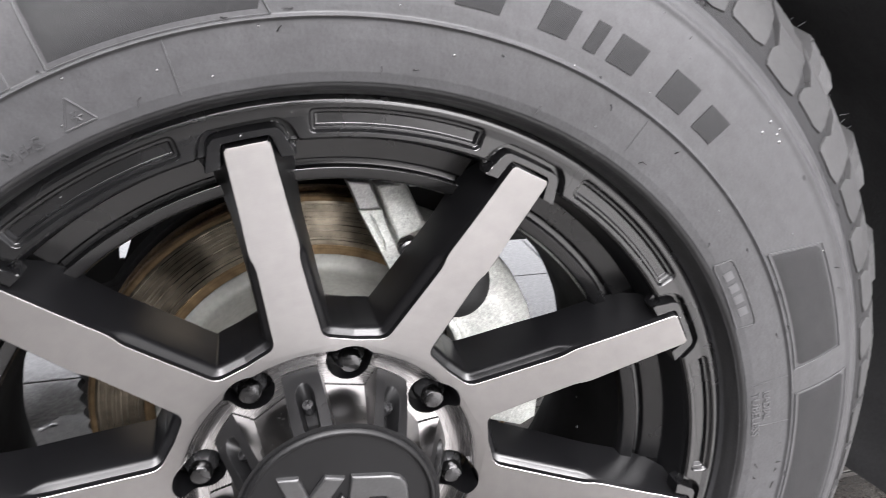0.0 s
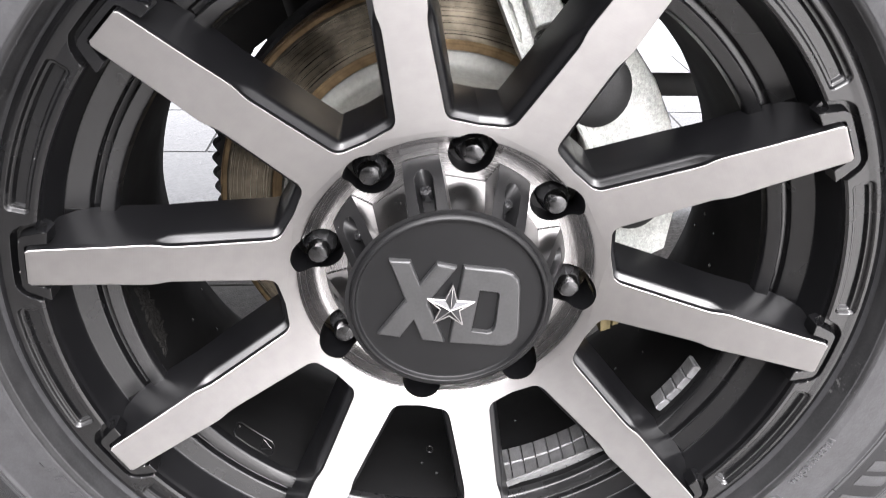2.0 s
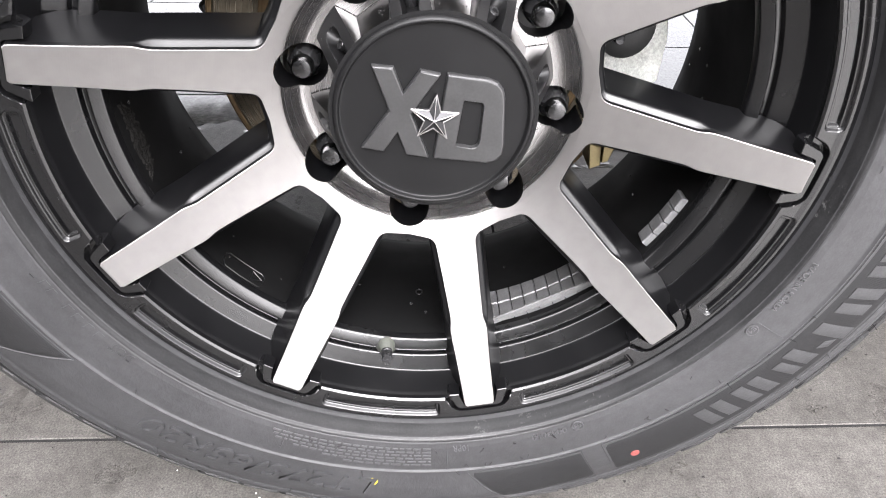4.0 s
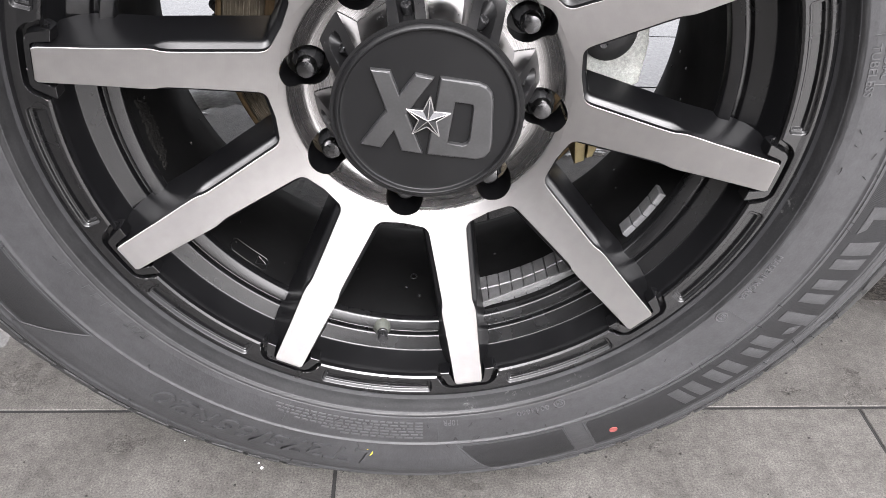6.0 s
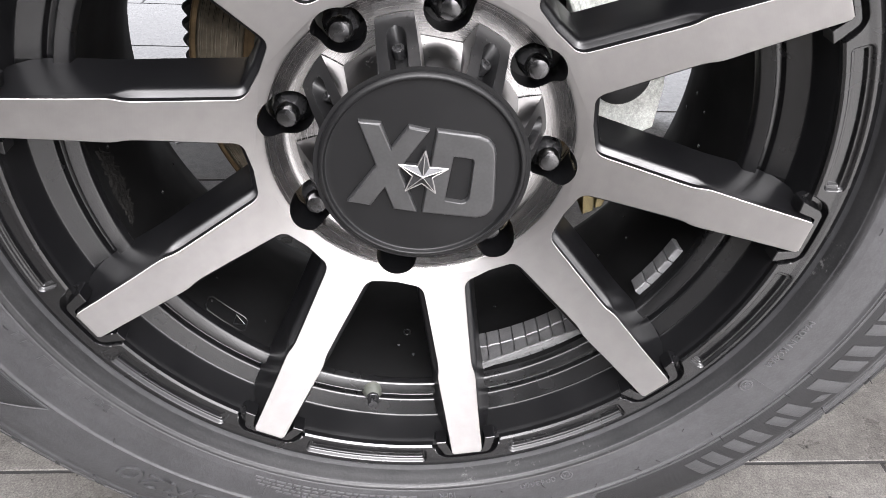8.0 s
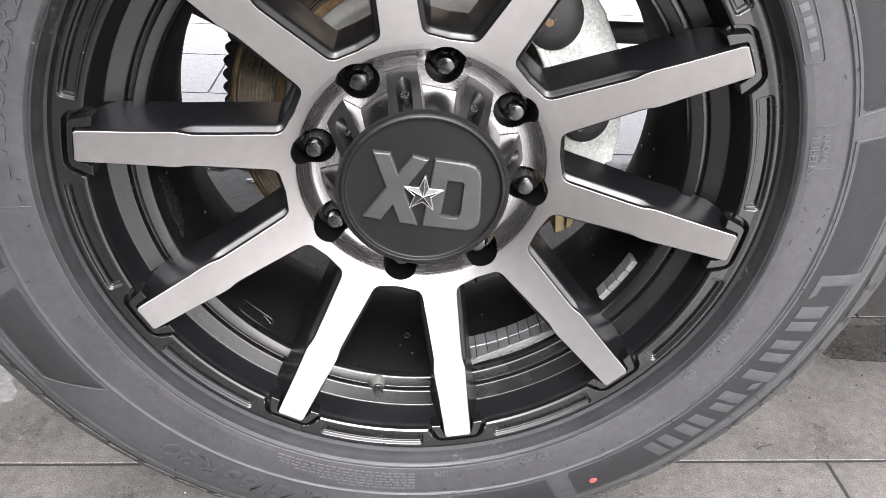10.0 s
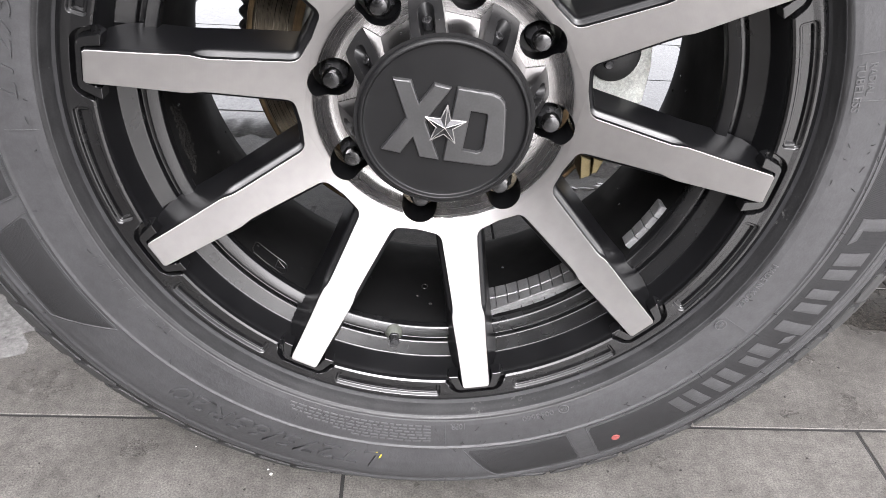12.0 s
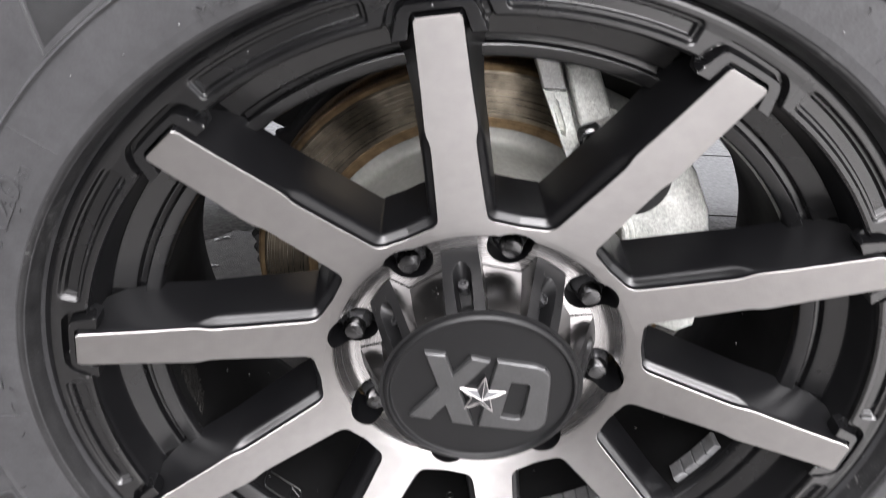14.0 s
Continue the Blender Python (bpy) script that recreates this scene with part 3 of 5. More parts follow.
side_text("season_marking", "M+S", 120.9, 116.9, 0.2805, 0.0060, RUBBER, 0.0008, label="small moulded writing")

# paint marks
b = bmesh.new()
c = on_side(0.3359, 300.6, 0.0007)
ring = [[c + (on_side(0.3359 + 0.001 * math.sin(q), 300.6 + 0.18 * math.cos(q), 0.0011) - on_side(0.3359, 300.6, 0.0011)) * s for q in np.linspace(0, math.tau, 20, endpoint=False)] for s in (4.0, 3.3, 0.2)]
ring = [[p + Vector((0, [0.0006, -0.0005, -0.0006][i], 0)) for p in row] for i, row in enumerate(ring)]
grid(b, ring, True)
bmesh.ops.recalc_face_normals(b, faces=b.faces[:])
part("paint_dot", b, RED_DOT, tyre, "red paint dot")
b = bmesh.new()
tube(b, [on_side(0.3215 + 0.0035 * math.sin(q), 261.6 + 0.75 * math.cos(q), 0.0002) for q in np.linspace(-2.6, 1.2, 9)], 0.0007, 5)
part("crayon_mark", b, YELLOW, tyre, "yellow crayon mark")

# moulding hairs
bm = bmesh.new()
rnd = random.Random(4)
for k in range(190):
    deg = rnd.uniform(0, 360)
    r = rnd.choice((0.2835, 0.300, 0.309, 0.3535, 0.372, 0.3955, 0.408)) + rnd.uniform(-0.001, 0.001)
    p = on_side(r, deg, 0)
    d = Vector((rnd.uniform(-1, 1), -rnd.uniform(0.3, 1.1), rnd.uniform(-1, 0.6))).normalized()
    long = rnd.uniform(0.002, 0.006)
    tube(bm, [p, p + d * long * 0.5, p + (d + Vector((rnd.uniform(-.4, .4), 0.1, rnd.uniform(-.4, .2)))).normalized() * long], [0.0004, 0.00035, 0.0002], 4)
for k in range(BLOCKS * 2):
    deg = rnd.uniform(0, 360)
    y = rnd.uniform(0.045, 0.085)
    p = press(V(0.4305 if y > 0.06 else 0.424, deg, y))
    d = (p - Vector((0, p.y, ZC))).normalized() + Vector((rnd.uniform(-.5, .5), rnd.uniform(-.8, .2), rnd.uniform(-.4, .4)))
    if p.z > 0.05:
        tube(bm, [p, p + d.normalized() * rnd.uniform(0.003, 0.007)], [0.00045, 0.00025], 4)
tagged(part("moulding_hairs", bm, RUBBER_DARK, tyre, "thin rubber moulding hairs"), kind="stuff")


# ---- rim ----



def lip_y(r, deg):
    """Depth of the outer lip: flange, long pockets, and a framed notch at each spoke's end."""
    d = (deg - PHASE + 18) % 36 - 18          # degrees from the nearest spoke
    s = abs(math.radians(d)) * r              # metres from its middle
    y = interp(r, [0.2300, 0.2445, 0.2455, 0.2570, 0.2612, 0.2630, 0.2646, 0.2660, 0.2674, 0.2686, 0.2696], [0.0070, 0.0070, 0.0060, 0.0055, 0.0046, 0.0044, 0.0047, 0.0055, 0.0068, 0.0088, 0.0120])
    # pocket, with a stepped wall
    e = (deg - PHASE) % 36 - 18               # degrees from the middle between two spokes
    u, v = abs(math.radians(e)) * 0.2545 - 0.0438, abs(r - 0.2543) - 0.0031
    q = math.hypot(max(0, u), max(0, v)) + min(0, max(u, v)) - 0.003
    y += 0.0024 * (1 - smoothstep(-0.0012, 0.0007, q)) + 0.0026 * (1 - smoothstep(-0.0035, -0.0022, q))
    # notch round the spoke's end, and the groove round its bracket; both flare towards the axle
    def box(half, top, round_off):
        a, c = max(0, s - (half - round_off)), max(0, r - (top - round_off))
        return math.hypot(a, c) - round_off
    notch = 1 - smoothstep(-0.0007, 0.0005, box(0.0124 + 0.24 * max(0.0, 0.2480 - r), 0.2492, 0.002))
    arm = 1 - smoothstep(-0.0008, 0.0006, box(0.0178 + 0.36 * max(0.0, 0.2550 - r), 0.2540, 0.004))
    cut = 1 - smoothstep(-0.0007, 0.0007, box(0.0212 + 0.40 * max(0.0, 0.2575 - r), 0.2573, 0.006))
    y = y * (1 - cut) + 0.0120 * cut
    y = y * (1 - arm) + 0.0036 * arm
    return y * (1 - notch) + 0.0130 * notch


steps = 2880
radii = [0.2445, 0.2449, 0.2455, 0.2463] + [float(v) for v in np.arange(0.2467, 0.2640, 0.00032)] + [0.2646, 0.2653, 0.2660, 0.2667, 0.2674, 0.2680, 0.2686, 0.2691, 0.2696]
bm = bmesh.new()


def lip_point(r, deg):
    """The lip reaches further in beside each spoke's end, as the arms of its bracket."""
    d = (deg - PHASE + 18) % 36 - 18
    s = abs(math.radians(d)) * 0.247
    reach = 0.0066 * (1 - smoothstep(0.0235, 0.0262, s))
    r2 = r - reach * max(0.0, (0.2540 - r) / 0.0095)
    return V(r2, deg, lip_y(r2, deg))


rows = [[lip_point(r, 360 * k / steps) for k in range(steps)] for r in radii]
rows.insert(0, [Vector((p.x, p.y + 0.0004, p.z)) + (Vector((0, 0, ZC)) - Vector((p.x, 0, p.z))).normalized() * 0.0004 for p in rows[0]])
rows.insert(0, [Vector((p.x, max(p.y + 0.004, 0.016), p.z)) for p in rows[0]])
rows.append([V(0.2696, 360 * k / steps, 0.021) for k in range(steps)])
rows.append([V(0.2600, 360 * k / steps, 0.024) for k in range(steps)])
# the inner edge takes the less reflective black, to stay dark like shade
grid(bm, rows, True, mat=lambda i, j: 1 if i < 1 else 0)
bmesh.ops.recalc_face_normals(bm, faces=bm.faces[:])
lip = part("rim_lip", bm, (SATIN, PAINT), wheel, "satin black lip with long pockets")

bm = bmesh.new()
inside = rounded([(0.2450, 0.0085), (0.2432, 0.0140), (0.2392, 0.0342), (0.2262, 0.0390), (0.2254, 0.0442), (0.2213, 0.0442), (0.2205, 0.0394), (0.2128, 0.0434), (0.2112, 0.0490)], 0.0012)
split = len(inside)
inside += [(0.2095, 0.058), (0.2085, 0.075), (0.2085, 0.11), (0.2105, 0.135), (0.2150, 0.165), (0.2240, 0.195), (0.2330, 0.212), (0.2395, 0.2215), (0.2420, 0.227)]
outside = [(0.2440, 0.229), (0.2560, 0.232), (0.2560, 0.224), (0.2440, 0.215), (0.225, 0.18), (0.2165, 0.12), (0.2190, 0.07), (0.2420, 0.05), (0.2545, 0.02), (0.2600, 0.016)]
lathe(bm, inside[split - 1:] + outside, 360)
bmesh.ops.recalc_face_normals(bm, faces=bm.faces[:])
barrel = part("rim_barrel", bm, PAINT_SHADED, wheel, "wet black barrel, its paint darkened and dulled as shade")
bm = bmesh.new()
lathe(bm, inside[:split], 360)
bmesh.ops.recalc_face_normals(bm, faces=bm.faces[:])
for f in bm.faces:
    c = f.calc_center_median()
    if f.normal.dot(Vector((c.x, 0.05, c.z - ZC))) > 0:
        f.normal_flip()
    # the wall behind the lip gets the duller black in place of shade
    f.material_index = 1 if math.hypot(c.x, c.z - ZC) > 0.2385 else 0
part("rim_band", bm, (SATIN, PAINT), wheel, "two stepped satin black bands round the barrel")


# spokes: machined face, black stepped sides
def face_y(r):
    return interp(r, [0.0, 0.1, 0.109, 0.179, 0.247, 0.3], [0.0465, 0.0458, 0.0425, 0.0198, 0.0, -0.0155])


def half_outline():
    """One edge of a spoke's face, from its tip to the middle of the window's foot: (along, across)."""
    pts = [(0.2470, 0.0102), (0.2462, 0.0112), (0.2440, 0.0115), (0.238, 0.0117), (0.231, 0.0119), (0.225, 0.0121), (0.218, 0.0123), (0.211, 0.01255), (0.205, 0.0128), (0.197, 0.0132), (0.1885, 0.01365), (0.1835, 0.01375), (0.1800, 0.0134), (0.1765, 0.0126), (0.1725, 0.0122), (0.165, 0.0124), (0.150, 0.0130), (0.135, 0.0137), (0.126, 0.0141)]
    corner, d0, d1 = Vector((0.1108, 0.0148)), Vector((1, -0.048)).normalized(), Vector((-0.309, 0.951))
    c = 0.0068
    p, q = corner + d0 * c, corner + d1 * c
    for k in range(7):
        s = k / 6
        v = p * (1 - s) ** 2 + corner * 2 * s * (1 - s) + q * s * s
        pts.append((v.x, v.y))
    foot = Vector((0.1036, 0.0337))
    pts.append(tuple((Vector(pts[-1]) + foot) / 2))
    pts.append(tuple(foot))
    return pts


OUT = half_outline()


def spoke(deg):
    b = bmesh.new()
    a = radians(deg)
    ax, tg = Vector((math.cos(a), 0, math.sin(a))), Vector((-math.sin(a), 0, math.cos(a)))
    def at(u, v, y):
        p = ax * u + tg * v
        return Vector((p.x, y, ZC + p.z))
    rows = []
    n = len(OUT)
    for i, (u, v) in enumerate(OUT):
        a0, a1 = Vector(OUT[max(0, i - 1)]), Vector(OUT[min(n - 1, i + 1)])
        t = (a1 - a0).normalized()
        nrm = Vector((-t.y, t.x))
        if i < n - 1 and nrm.y < 0 and u > 0.12:
            nrm = -nrm
        if u <= 0.12 and nrm.dot(Vector((math.cos(radians(18)), math.sin(radians(18))))) < 0:
            nrm = -nrm
        if i == n - 1:
            nrm = Vector((math.cos(radians(18)), math.sin(radians(18))))
        if i < 2:
            nrm = Vector((0.5, 0.86)) if i == 0 else Vector((0.2, 0.98))
        r = math.hypot(u, v)
        y = face_y(r)
        led = 1 - smoothstep(0.1735, 0.1845, u)
        flare = smoothstep(0.190, 0.226, u) * (1 - smoothstep(0.232, 0.242, u))
        deep = interp(u, [0.10, 0.16, 0.21, 0.235, 0.247], [0.050, 0.046, 0.040, 0.030, 0.020])
        side = [(0.0, 0.0, 0), (0.0003, 0.0003, 0), (0.0006, 0.0028 + 0.0018 * led, 1), (0.0010 + 0.0010 * led, 0.0036 + 0.0022 * led, 1),
                (0.0011 + 0.0021 * led, 0.0042 + 0.0022 * led, 1), (0.0012 + 0.0031 * led, 0.0048 + 0.0024 * led, 1), (0.0014 + 0.0038 * led, 0.0056 + 0.0034 * led, 1),
                (0.0016 + 0.0041 * led, 0.0066 + 0.0048 * led, 1), (0.0028 + 0.0041 * led + 0.0050 * flare, deep * 0.6, 1), (0.0040 + 0.0041 * led + 0.0100 * flare, deep, 1)]
        def edge(n_side, off, dep, sign):
            if u > 0.125 and n_side >= 8:
                wide = interp(u, [0.126, 0.16, 0.19, 0.212, 0.228, 0.247], [0.0210, 0.0197, 0.0181, 0.0174, 0.0170, 0.0150] if n_side == 8 else [0.0222, 0.0211, 0.0202, 0.0213, 0.0225, 0.0180])
                return at(u, sign * wide, y + dep)
            return at(u + nrm.x * off, sign * (v + nrm.y * off), y + dep)
        row = [edge(n_side, side[n_side][0], side[n_side][1], -1) for n_side in range(len(side) - 1, -1, -1)]
        mid = [at(u, v * s, face_y(math.hypot(u, v * s))) for s in (-0.75, -0.5, -0.25, 0, 0.25, 0.5, 0.75)]
        row += mid
        row += [edge(n_side, side[n_side][0], side[n_side][1], 1) for n_side in range(len(side))]
        rows.append(row)
    # a short end wall at the tip
    tip = [p + ax * 0.0006 + Vector((0, d, 0)) for p, d in zip(rows[0], [0.0] * len(rows[0]))]
    end = [Vector((p.x, max(p.y, 0.018), p.z)) for p in tip]
    rows = [end, tip] + rows
    m = len(rows[0])
    grid(b, rows, mat=lambda i, j: 0 if 8 <= j < m - 9 and i >= 1 else 1)
    bmesh.ops.recalc_face_normals(b, faces=b.faces[:])
    return b


for k in range(10):
    part("spoke", spoke(PHASE + 36 * k), (MACHINED, PAINT), wheel, "spoke with a brushed machined face and black sides")

# hub face, dished, with the pockets of the nuts cut into it
LUG_R, LUG_Y, LUGS = 0.0868, 0.0525, 8
LUG0 = 35.4
bm = bmesh.new()
ring0 = []
for k in range(10):
    for j in range(12):
        a, c = Vector((0.1036, -0.0337)), Vector((0.1036, 0.0337))
        p = a + (c - a) * j / 12
        ring0.append((math.hypot(p.x, p.y), PHASE + 36 * k + math.degrees(math.atan2(p.y, p.x))))
rows = [[V(r - 0.0, d, face_y(r) + 0.030) for r, d in ring0], [V(r, d, face_y(r)) for r, d in ring0]]
for r, y in rounded([(0.1022, 0.0453), (0.1000, 0.0462), (0.0985, 0.0478), (0.0960, 0.0525), (0.0925, 0.0585), (0.0890, 0.0612), (0.0840, 0.0620), (0.0700, 0.0622), (0.0560, 0.0622)], 0.003):
    rows.append([V(r, d, y) for _, d in ring0])
rows.append([V(0.0560, d, 0.085) for _, d in ring0])
rows.append(rows[0])
vs = [[bm.verts.new(p) for p in row] for row in rows[:-1]]
vs.append(vs[0])
nn = len(ring0)
for i in range(len(vs) - 1):
    for j in range(nn):
        bm.faces.new((vs[i][j], vs[i][(j + 1) % nn], vs[i + 1][(j + 1) % nn], vs[i + 1][j]))
bmesh.ops.recalc_face_normals(bm, faces=bm.faces[:])
hub = part("hub_face", bm, (MACHINED, PAINT, DISH), wheel, "dished machined hub face with eight nut pockets")

bm = bmesh.new()
for k in range(LUGS):
    deg = LUG0 + 45 * k
    a = radians(deg)
    ax, tg = Vector((math.cos(a), 0, math.sin(a))), Vector((-math.sin(a), 0, math.cos(a)))
    loop = []
    for q in range(40):
        t = q * math.tau / 40
        c, s = math.cos(t), math.sin(t)
        u = (0.0925 + 0.0112 * c) if c > 0 else (0.0850 + 0.0150 * c)
        v = s * (0.0150 if c < 0 else 0.0150 * (1 - 0.12 * c))
        loop.append(ax * u + tg * v + Vector((0, 0, ZC)))
    grid_vs = grid(bm, [[p + Vector((0, y, 0)) for p in loop] for y in (0.030, 0.080)], True)
    bm.faces.new(grid_vs[0])
    bm.faces.new(grid_vs[1][::-1])
bmesh.ops.recalc_face_normals(bm, faces=bm.faces[:])
me = bpy.data.meshes.new("cutter")
bm.to_mesh(me)
bm.free()
cutter = new("cutter", me)
cut = hub.modifiers.new("pockets", "BOOLEAN")
cut.operation, cut.solver, cut.object = "DIFFERENCE", "EXACT", cutter
bpy.context.view_layer.update()
done = bpy.data.meshes.new_from_object(hub.evaluated_get(bpy.context.evaluated_depsgraph_get()))
hub.modifiers.clear()
hub.data = done
bpy.data.objects.remove(cutter)
for f in done.polygons:
    c = f.center
    r = math.hypot(c.x, c.z - ZC)
    dish = interp(r, [0.056, 0.084, 0.089, 0.0925, 0.096, 0.0985, 0.1, 0.109], [0.0622, 0.062, 0.0612, 0.0585, 0.0525, 0.0478, 0.0462, 0.0425])
    f.material_index = 1 if c.y > dish + 0.0012 else 2 if r < 0.0995 else 0
done.polygons.foreach_set("use_smooth", [True] * len(done.polygons))
done.set_sharp_from_angle(angle=radians(28))

# nuts
for k in range(LUGS):
    deg = LUG0 + 45 * k
    c = V(LUG_R, deg, 0)
    b = bmesh.new()
    rows = []
    for r, y, hexa in ((0.0118, 0.079, 0.0), (0.0114, 0.070, 0.0), (0.0112, 0.0672, 1.0), (0.0106, 0.0640, 1.0), (0.0088, 0.0612, 1.0), (0.0080, 0.0602, 0.6)):
        row = []
        for q in range(36):
            t = q * math.tau / 36
            flat = math.cos(math.pi / 6) / math.cos((t % (math.tau / 6)) - math.pi / 6)
            rr = r * (1 - hexa + hexa * (flat * 0.9 + 0.1))
            row.append(c + Vector((rr * math.cos(t + k), y, rr * math.sin(t + k))))
        rows.append(row)
    v2 = grid(b, rows, True)
    b.faces.new(v2[-1])
    bmesh.ops.recalc_face_normals(b, faces=b.faces[:])
    nut = part("lug_nut", b, BLACK_STEEL, wheel, "black six-sided wheel nut")
    b = bmesh.new()
    rows = [[c + Vector((r * math.cos(q * math.tau / 28), y, r * math.sin(q * math.tau / 28))) for q in range(28)]
            for r, y in ((0.0078, 0.0605), (0.0074, 0.0560), (0.0070, 0.0543), (0.0060, 0.0530), (0.0040, 0.0524), (0.0015, 0.0522))]
    v2 = grid(b, rows, True)
    b.faces.new(v2[-1])
    bmesh.ops.recalc_face_normals(b, faces=b.faces[:])
    part("nut_tip", b, STEEL, nut, "domed steel tip")

# ---- centre cap ----
FIN0 = LUG0 - 22.5


def crown(deg, s):
    """Radius of the cap's crown; s runs from the front (0) to the back (1)."""
    d = abs((deg - FIN0 + 22.5) % 45 - 22.5)
    fin = 0.0636 + 0.0185 * s ** 0.9
    w = 11.0 - 2.6 * s
    t = min(1, max(0, (d - w) / (22.5 - w)))
    floor = (fin - 0.0035 - 0.0105 * s) * math.cos(radians(22.5 - w)) / math.cos(radians(min(22.5, max(d, w)) - 22.5))
    gap = (fin - floor) * min(1.0, t / 0.20)
    slot = 0.0
    if d < 6 and s < 0.86:
        q = math.hypot(d / 4.6, max(0, abs(s - 0.33) - 0.21) / 0.22)
        slot = 0.0130 * (1 - smoothstep(0.76, 1.0, q))
    return max(fin - gap - slot, 0.0575)


def crown_columns(s):
    """Angles round the crown, set so that the edges of the fins run along columns."""
    w = 11.0 - 2.6 * s
    wall = w + 0.20 * (22.5 - w)
    half = [w * k / 28 for k in range(29)] + [w + (wall - w) * k / 3 for k in (1, 2, 3)] + [wall + (22.5 - wall) * k / 5 for k in range(1, 6)]
    sector = [-d for d in reversed(half)] + half[1:-1]
    return [FIN0 + 45 * k + d for k in range(8) for d in sector]


bm = bmesh.new()
ny = 40
rows = []
for i in range(ny + 1):
    s = i / ny
    rows.append([V(crown(d, s), d, 0.0165 + 0.0445 * s) for d in crown_columns(s)])
SECTOR = len(rows[0]) // 8


def crown_mat(i, j):
    return 0 if 8 <= j % SECTOR < 64 else 1


grid(bm, rows, True, mat=crown_mat)
grid(bm, [[V(0.066, 360 * k / 96, 0.0155) for k in range(96)], [V(0.040, 360 * k / 96, 0.0165) for k in range(96)]], True)
bmesh.ops.recalc_face_normals(bm, faces=bm.faces[:])
cap = part("centre_cap", bm, (CAP_BLACK, SMOKED), wheel, "eight-finned black and smoked chrome centre cap")

bm = bmesh.new()
lathe(bm, rounded([(0.0600, 0.0190), (0.0634, 0.0185), (0.0634, 0.0140), (0.0618, 0.0120), (0.0600, 0.0118), (0.0590, 0.0150), (0.0560, 0.0152), (0.0520, 0.0152), (0.0480, 0.0152), (0.0005, 0.0152)], 0.0008), 288)
bmesh.ops.recalc_face_normals(bm, faces=bm.faces[:])
disc = part("cap_disc", bm, CAP_BLACK, cap, "matt black cap disc with a thin rim")


def emblem(name, outline, top, mat, hole=None, label=""):
    b = bmesh.new()
    def ring(pts, y, grow):
        n = len(pts)
        row = []
        for i in range(n):
            a, p, d = (Vector(pts[(i + k) % n]) for k in (-1, 0, 1))
            u, w = (p - a).normalized(), (d - p).normalized()
            nrm = Vector(((u + w).y, -(u + w).x)).normalized()
            p = p + nrm * grow
            row.append(Vector((p.x, y, ZC + p.y)))
        return row
    def turn(pts):
        area = sum(pts[i][0] * pts[(i + 1) % len(pts)][1] - pts[(i + 1) % len(pts)][0] * pts[i][1] for i in range(len(pts)))
        return pts if area > 0 else pts[::-1]
    o = turn(outline)
    rows = [ring(o, 0.0156, 0.0008), ring(o, top + 0.0011, 0.0005), ring(o, top + 0.0002, -0.0003), ring(o, top, -0.0011)]
    if hole:
        h = turn(hole)
        rows += [ring(h, top, 0.0), ring(h, top + 0.0005, -0.0004), ring(h, 0.0156, -0.0008)]
    v2 = grid(b, rows, True)
    if not hole:
        b.faces.new(v2[-1])
    bmesh.ops.recalc_face_normals(b, faces=b.faces[:])
    return part(name, b, mat, cap, label, smooth=False)


BAR_A = [(-0.0377, 0.0330), (-0.0252, 0.0317), (-0.0033, -0.0279), (-0.0174, -0.0258)]
BAR_B = [(-0.0085, 0.0301), (0.0031, 0.0277), (-0.0319, -0.0236), (-0.0456, -0.0210)]


def crossing(p, q, r, t):
    """Where the line p-q meets the line r-t."""
    p, q, r, t = (Vector(v) for v in (p, q, r, t))
    d, e = q - p, t - r
    k = ((r.x - p.x) * e.y - (r.y - p.y) * e.x) / (d.x * e.y - d.y * e.x)
    return tuple(p + d * k)


A_LEFT, A_RIGHT, B_LEFT, B_RIGHT = (BAR_A[0], BAR_A[3]), (BAR_A[1], BAR_A[2]), (BAR_B[0], BAR_B[3]), (BAR_B[1], BAR_B[2])
emblem("emblem_cross", [BAR_A[0], BAR_A[1], crossing(*A_RIGHT, *B_LEFT), BAR_B[0], BAR_B[1], crossing(*B_RIGHT, *A_RIGHT), BAR_A[2], BAR_A[3],
                        crossing(*A_LEFT, *B_RIGHT), BAR_B[2], BAR_B[3], crossing(*B_LEFT, *A_LEFT)], 0.0114, EMBLEM, label="raised grey crossed bars")
emblem("emblem_block", [(0.0081, 0.0280), (0.0330, 0.0245), (0.0385, 0.0222), (0.0420, 0.0178), (0.0433, 0.0120), (0.0448, -0.0190), (0.0440, -0.0255), (0.0405, -0.0300), (0.0345, -0.0318), (0.0004, -0.0283)], 0.0114, EMBLEM,
       hole=[(0.0180, 0.0118), (0.0275, 0.0106), (0.0295, 0.0102), (0.0307, 0.0092), (0.0311, 0.0075), (0.0299, -0.0150), (0.0292, -0.0185), (0.0275, -0.0207), (0.0245, -0.0218), (0.0138, -0.0197)], label="raised grey rounded block with an opening")
b = bmesh.new()
ends = []
for k in range(10):
    a = radians(85 + 36 * k)
    r = 0.0158 if k % 2 == 0 else 0.0062
    ends.append(Vector((r * math.cos(a), 0.0113 if k % 2 == 0 else 0.0108, ZC - 0.0004 + r * math.sin(a))))
top = b.verts.new((0, 0.0068, ZC - 0.0004))
front = [b.verts.new(p) for p in ends]
back = [b.verts.new(p + Vector((0, 0.0040, 0))) for p in ends]
for k in range(10):
    b.faces.new((top, front[k], front[(k + 1) % 10]))
    b.faces.new((front[k], back[k], back[(k + 1) % 10], front[(k + 1) % 10]))
bmesh.ops.recalc_face_normals(b, faces=b.faces[:])
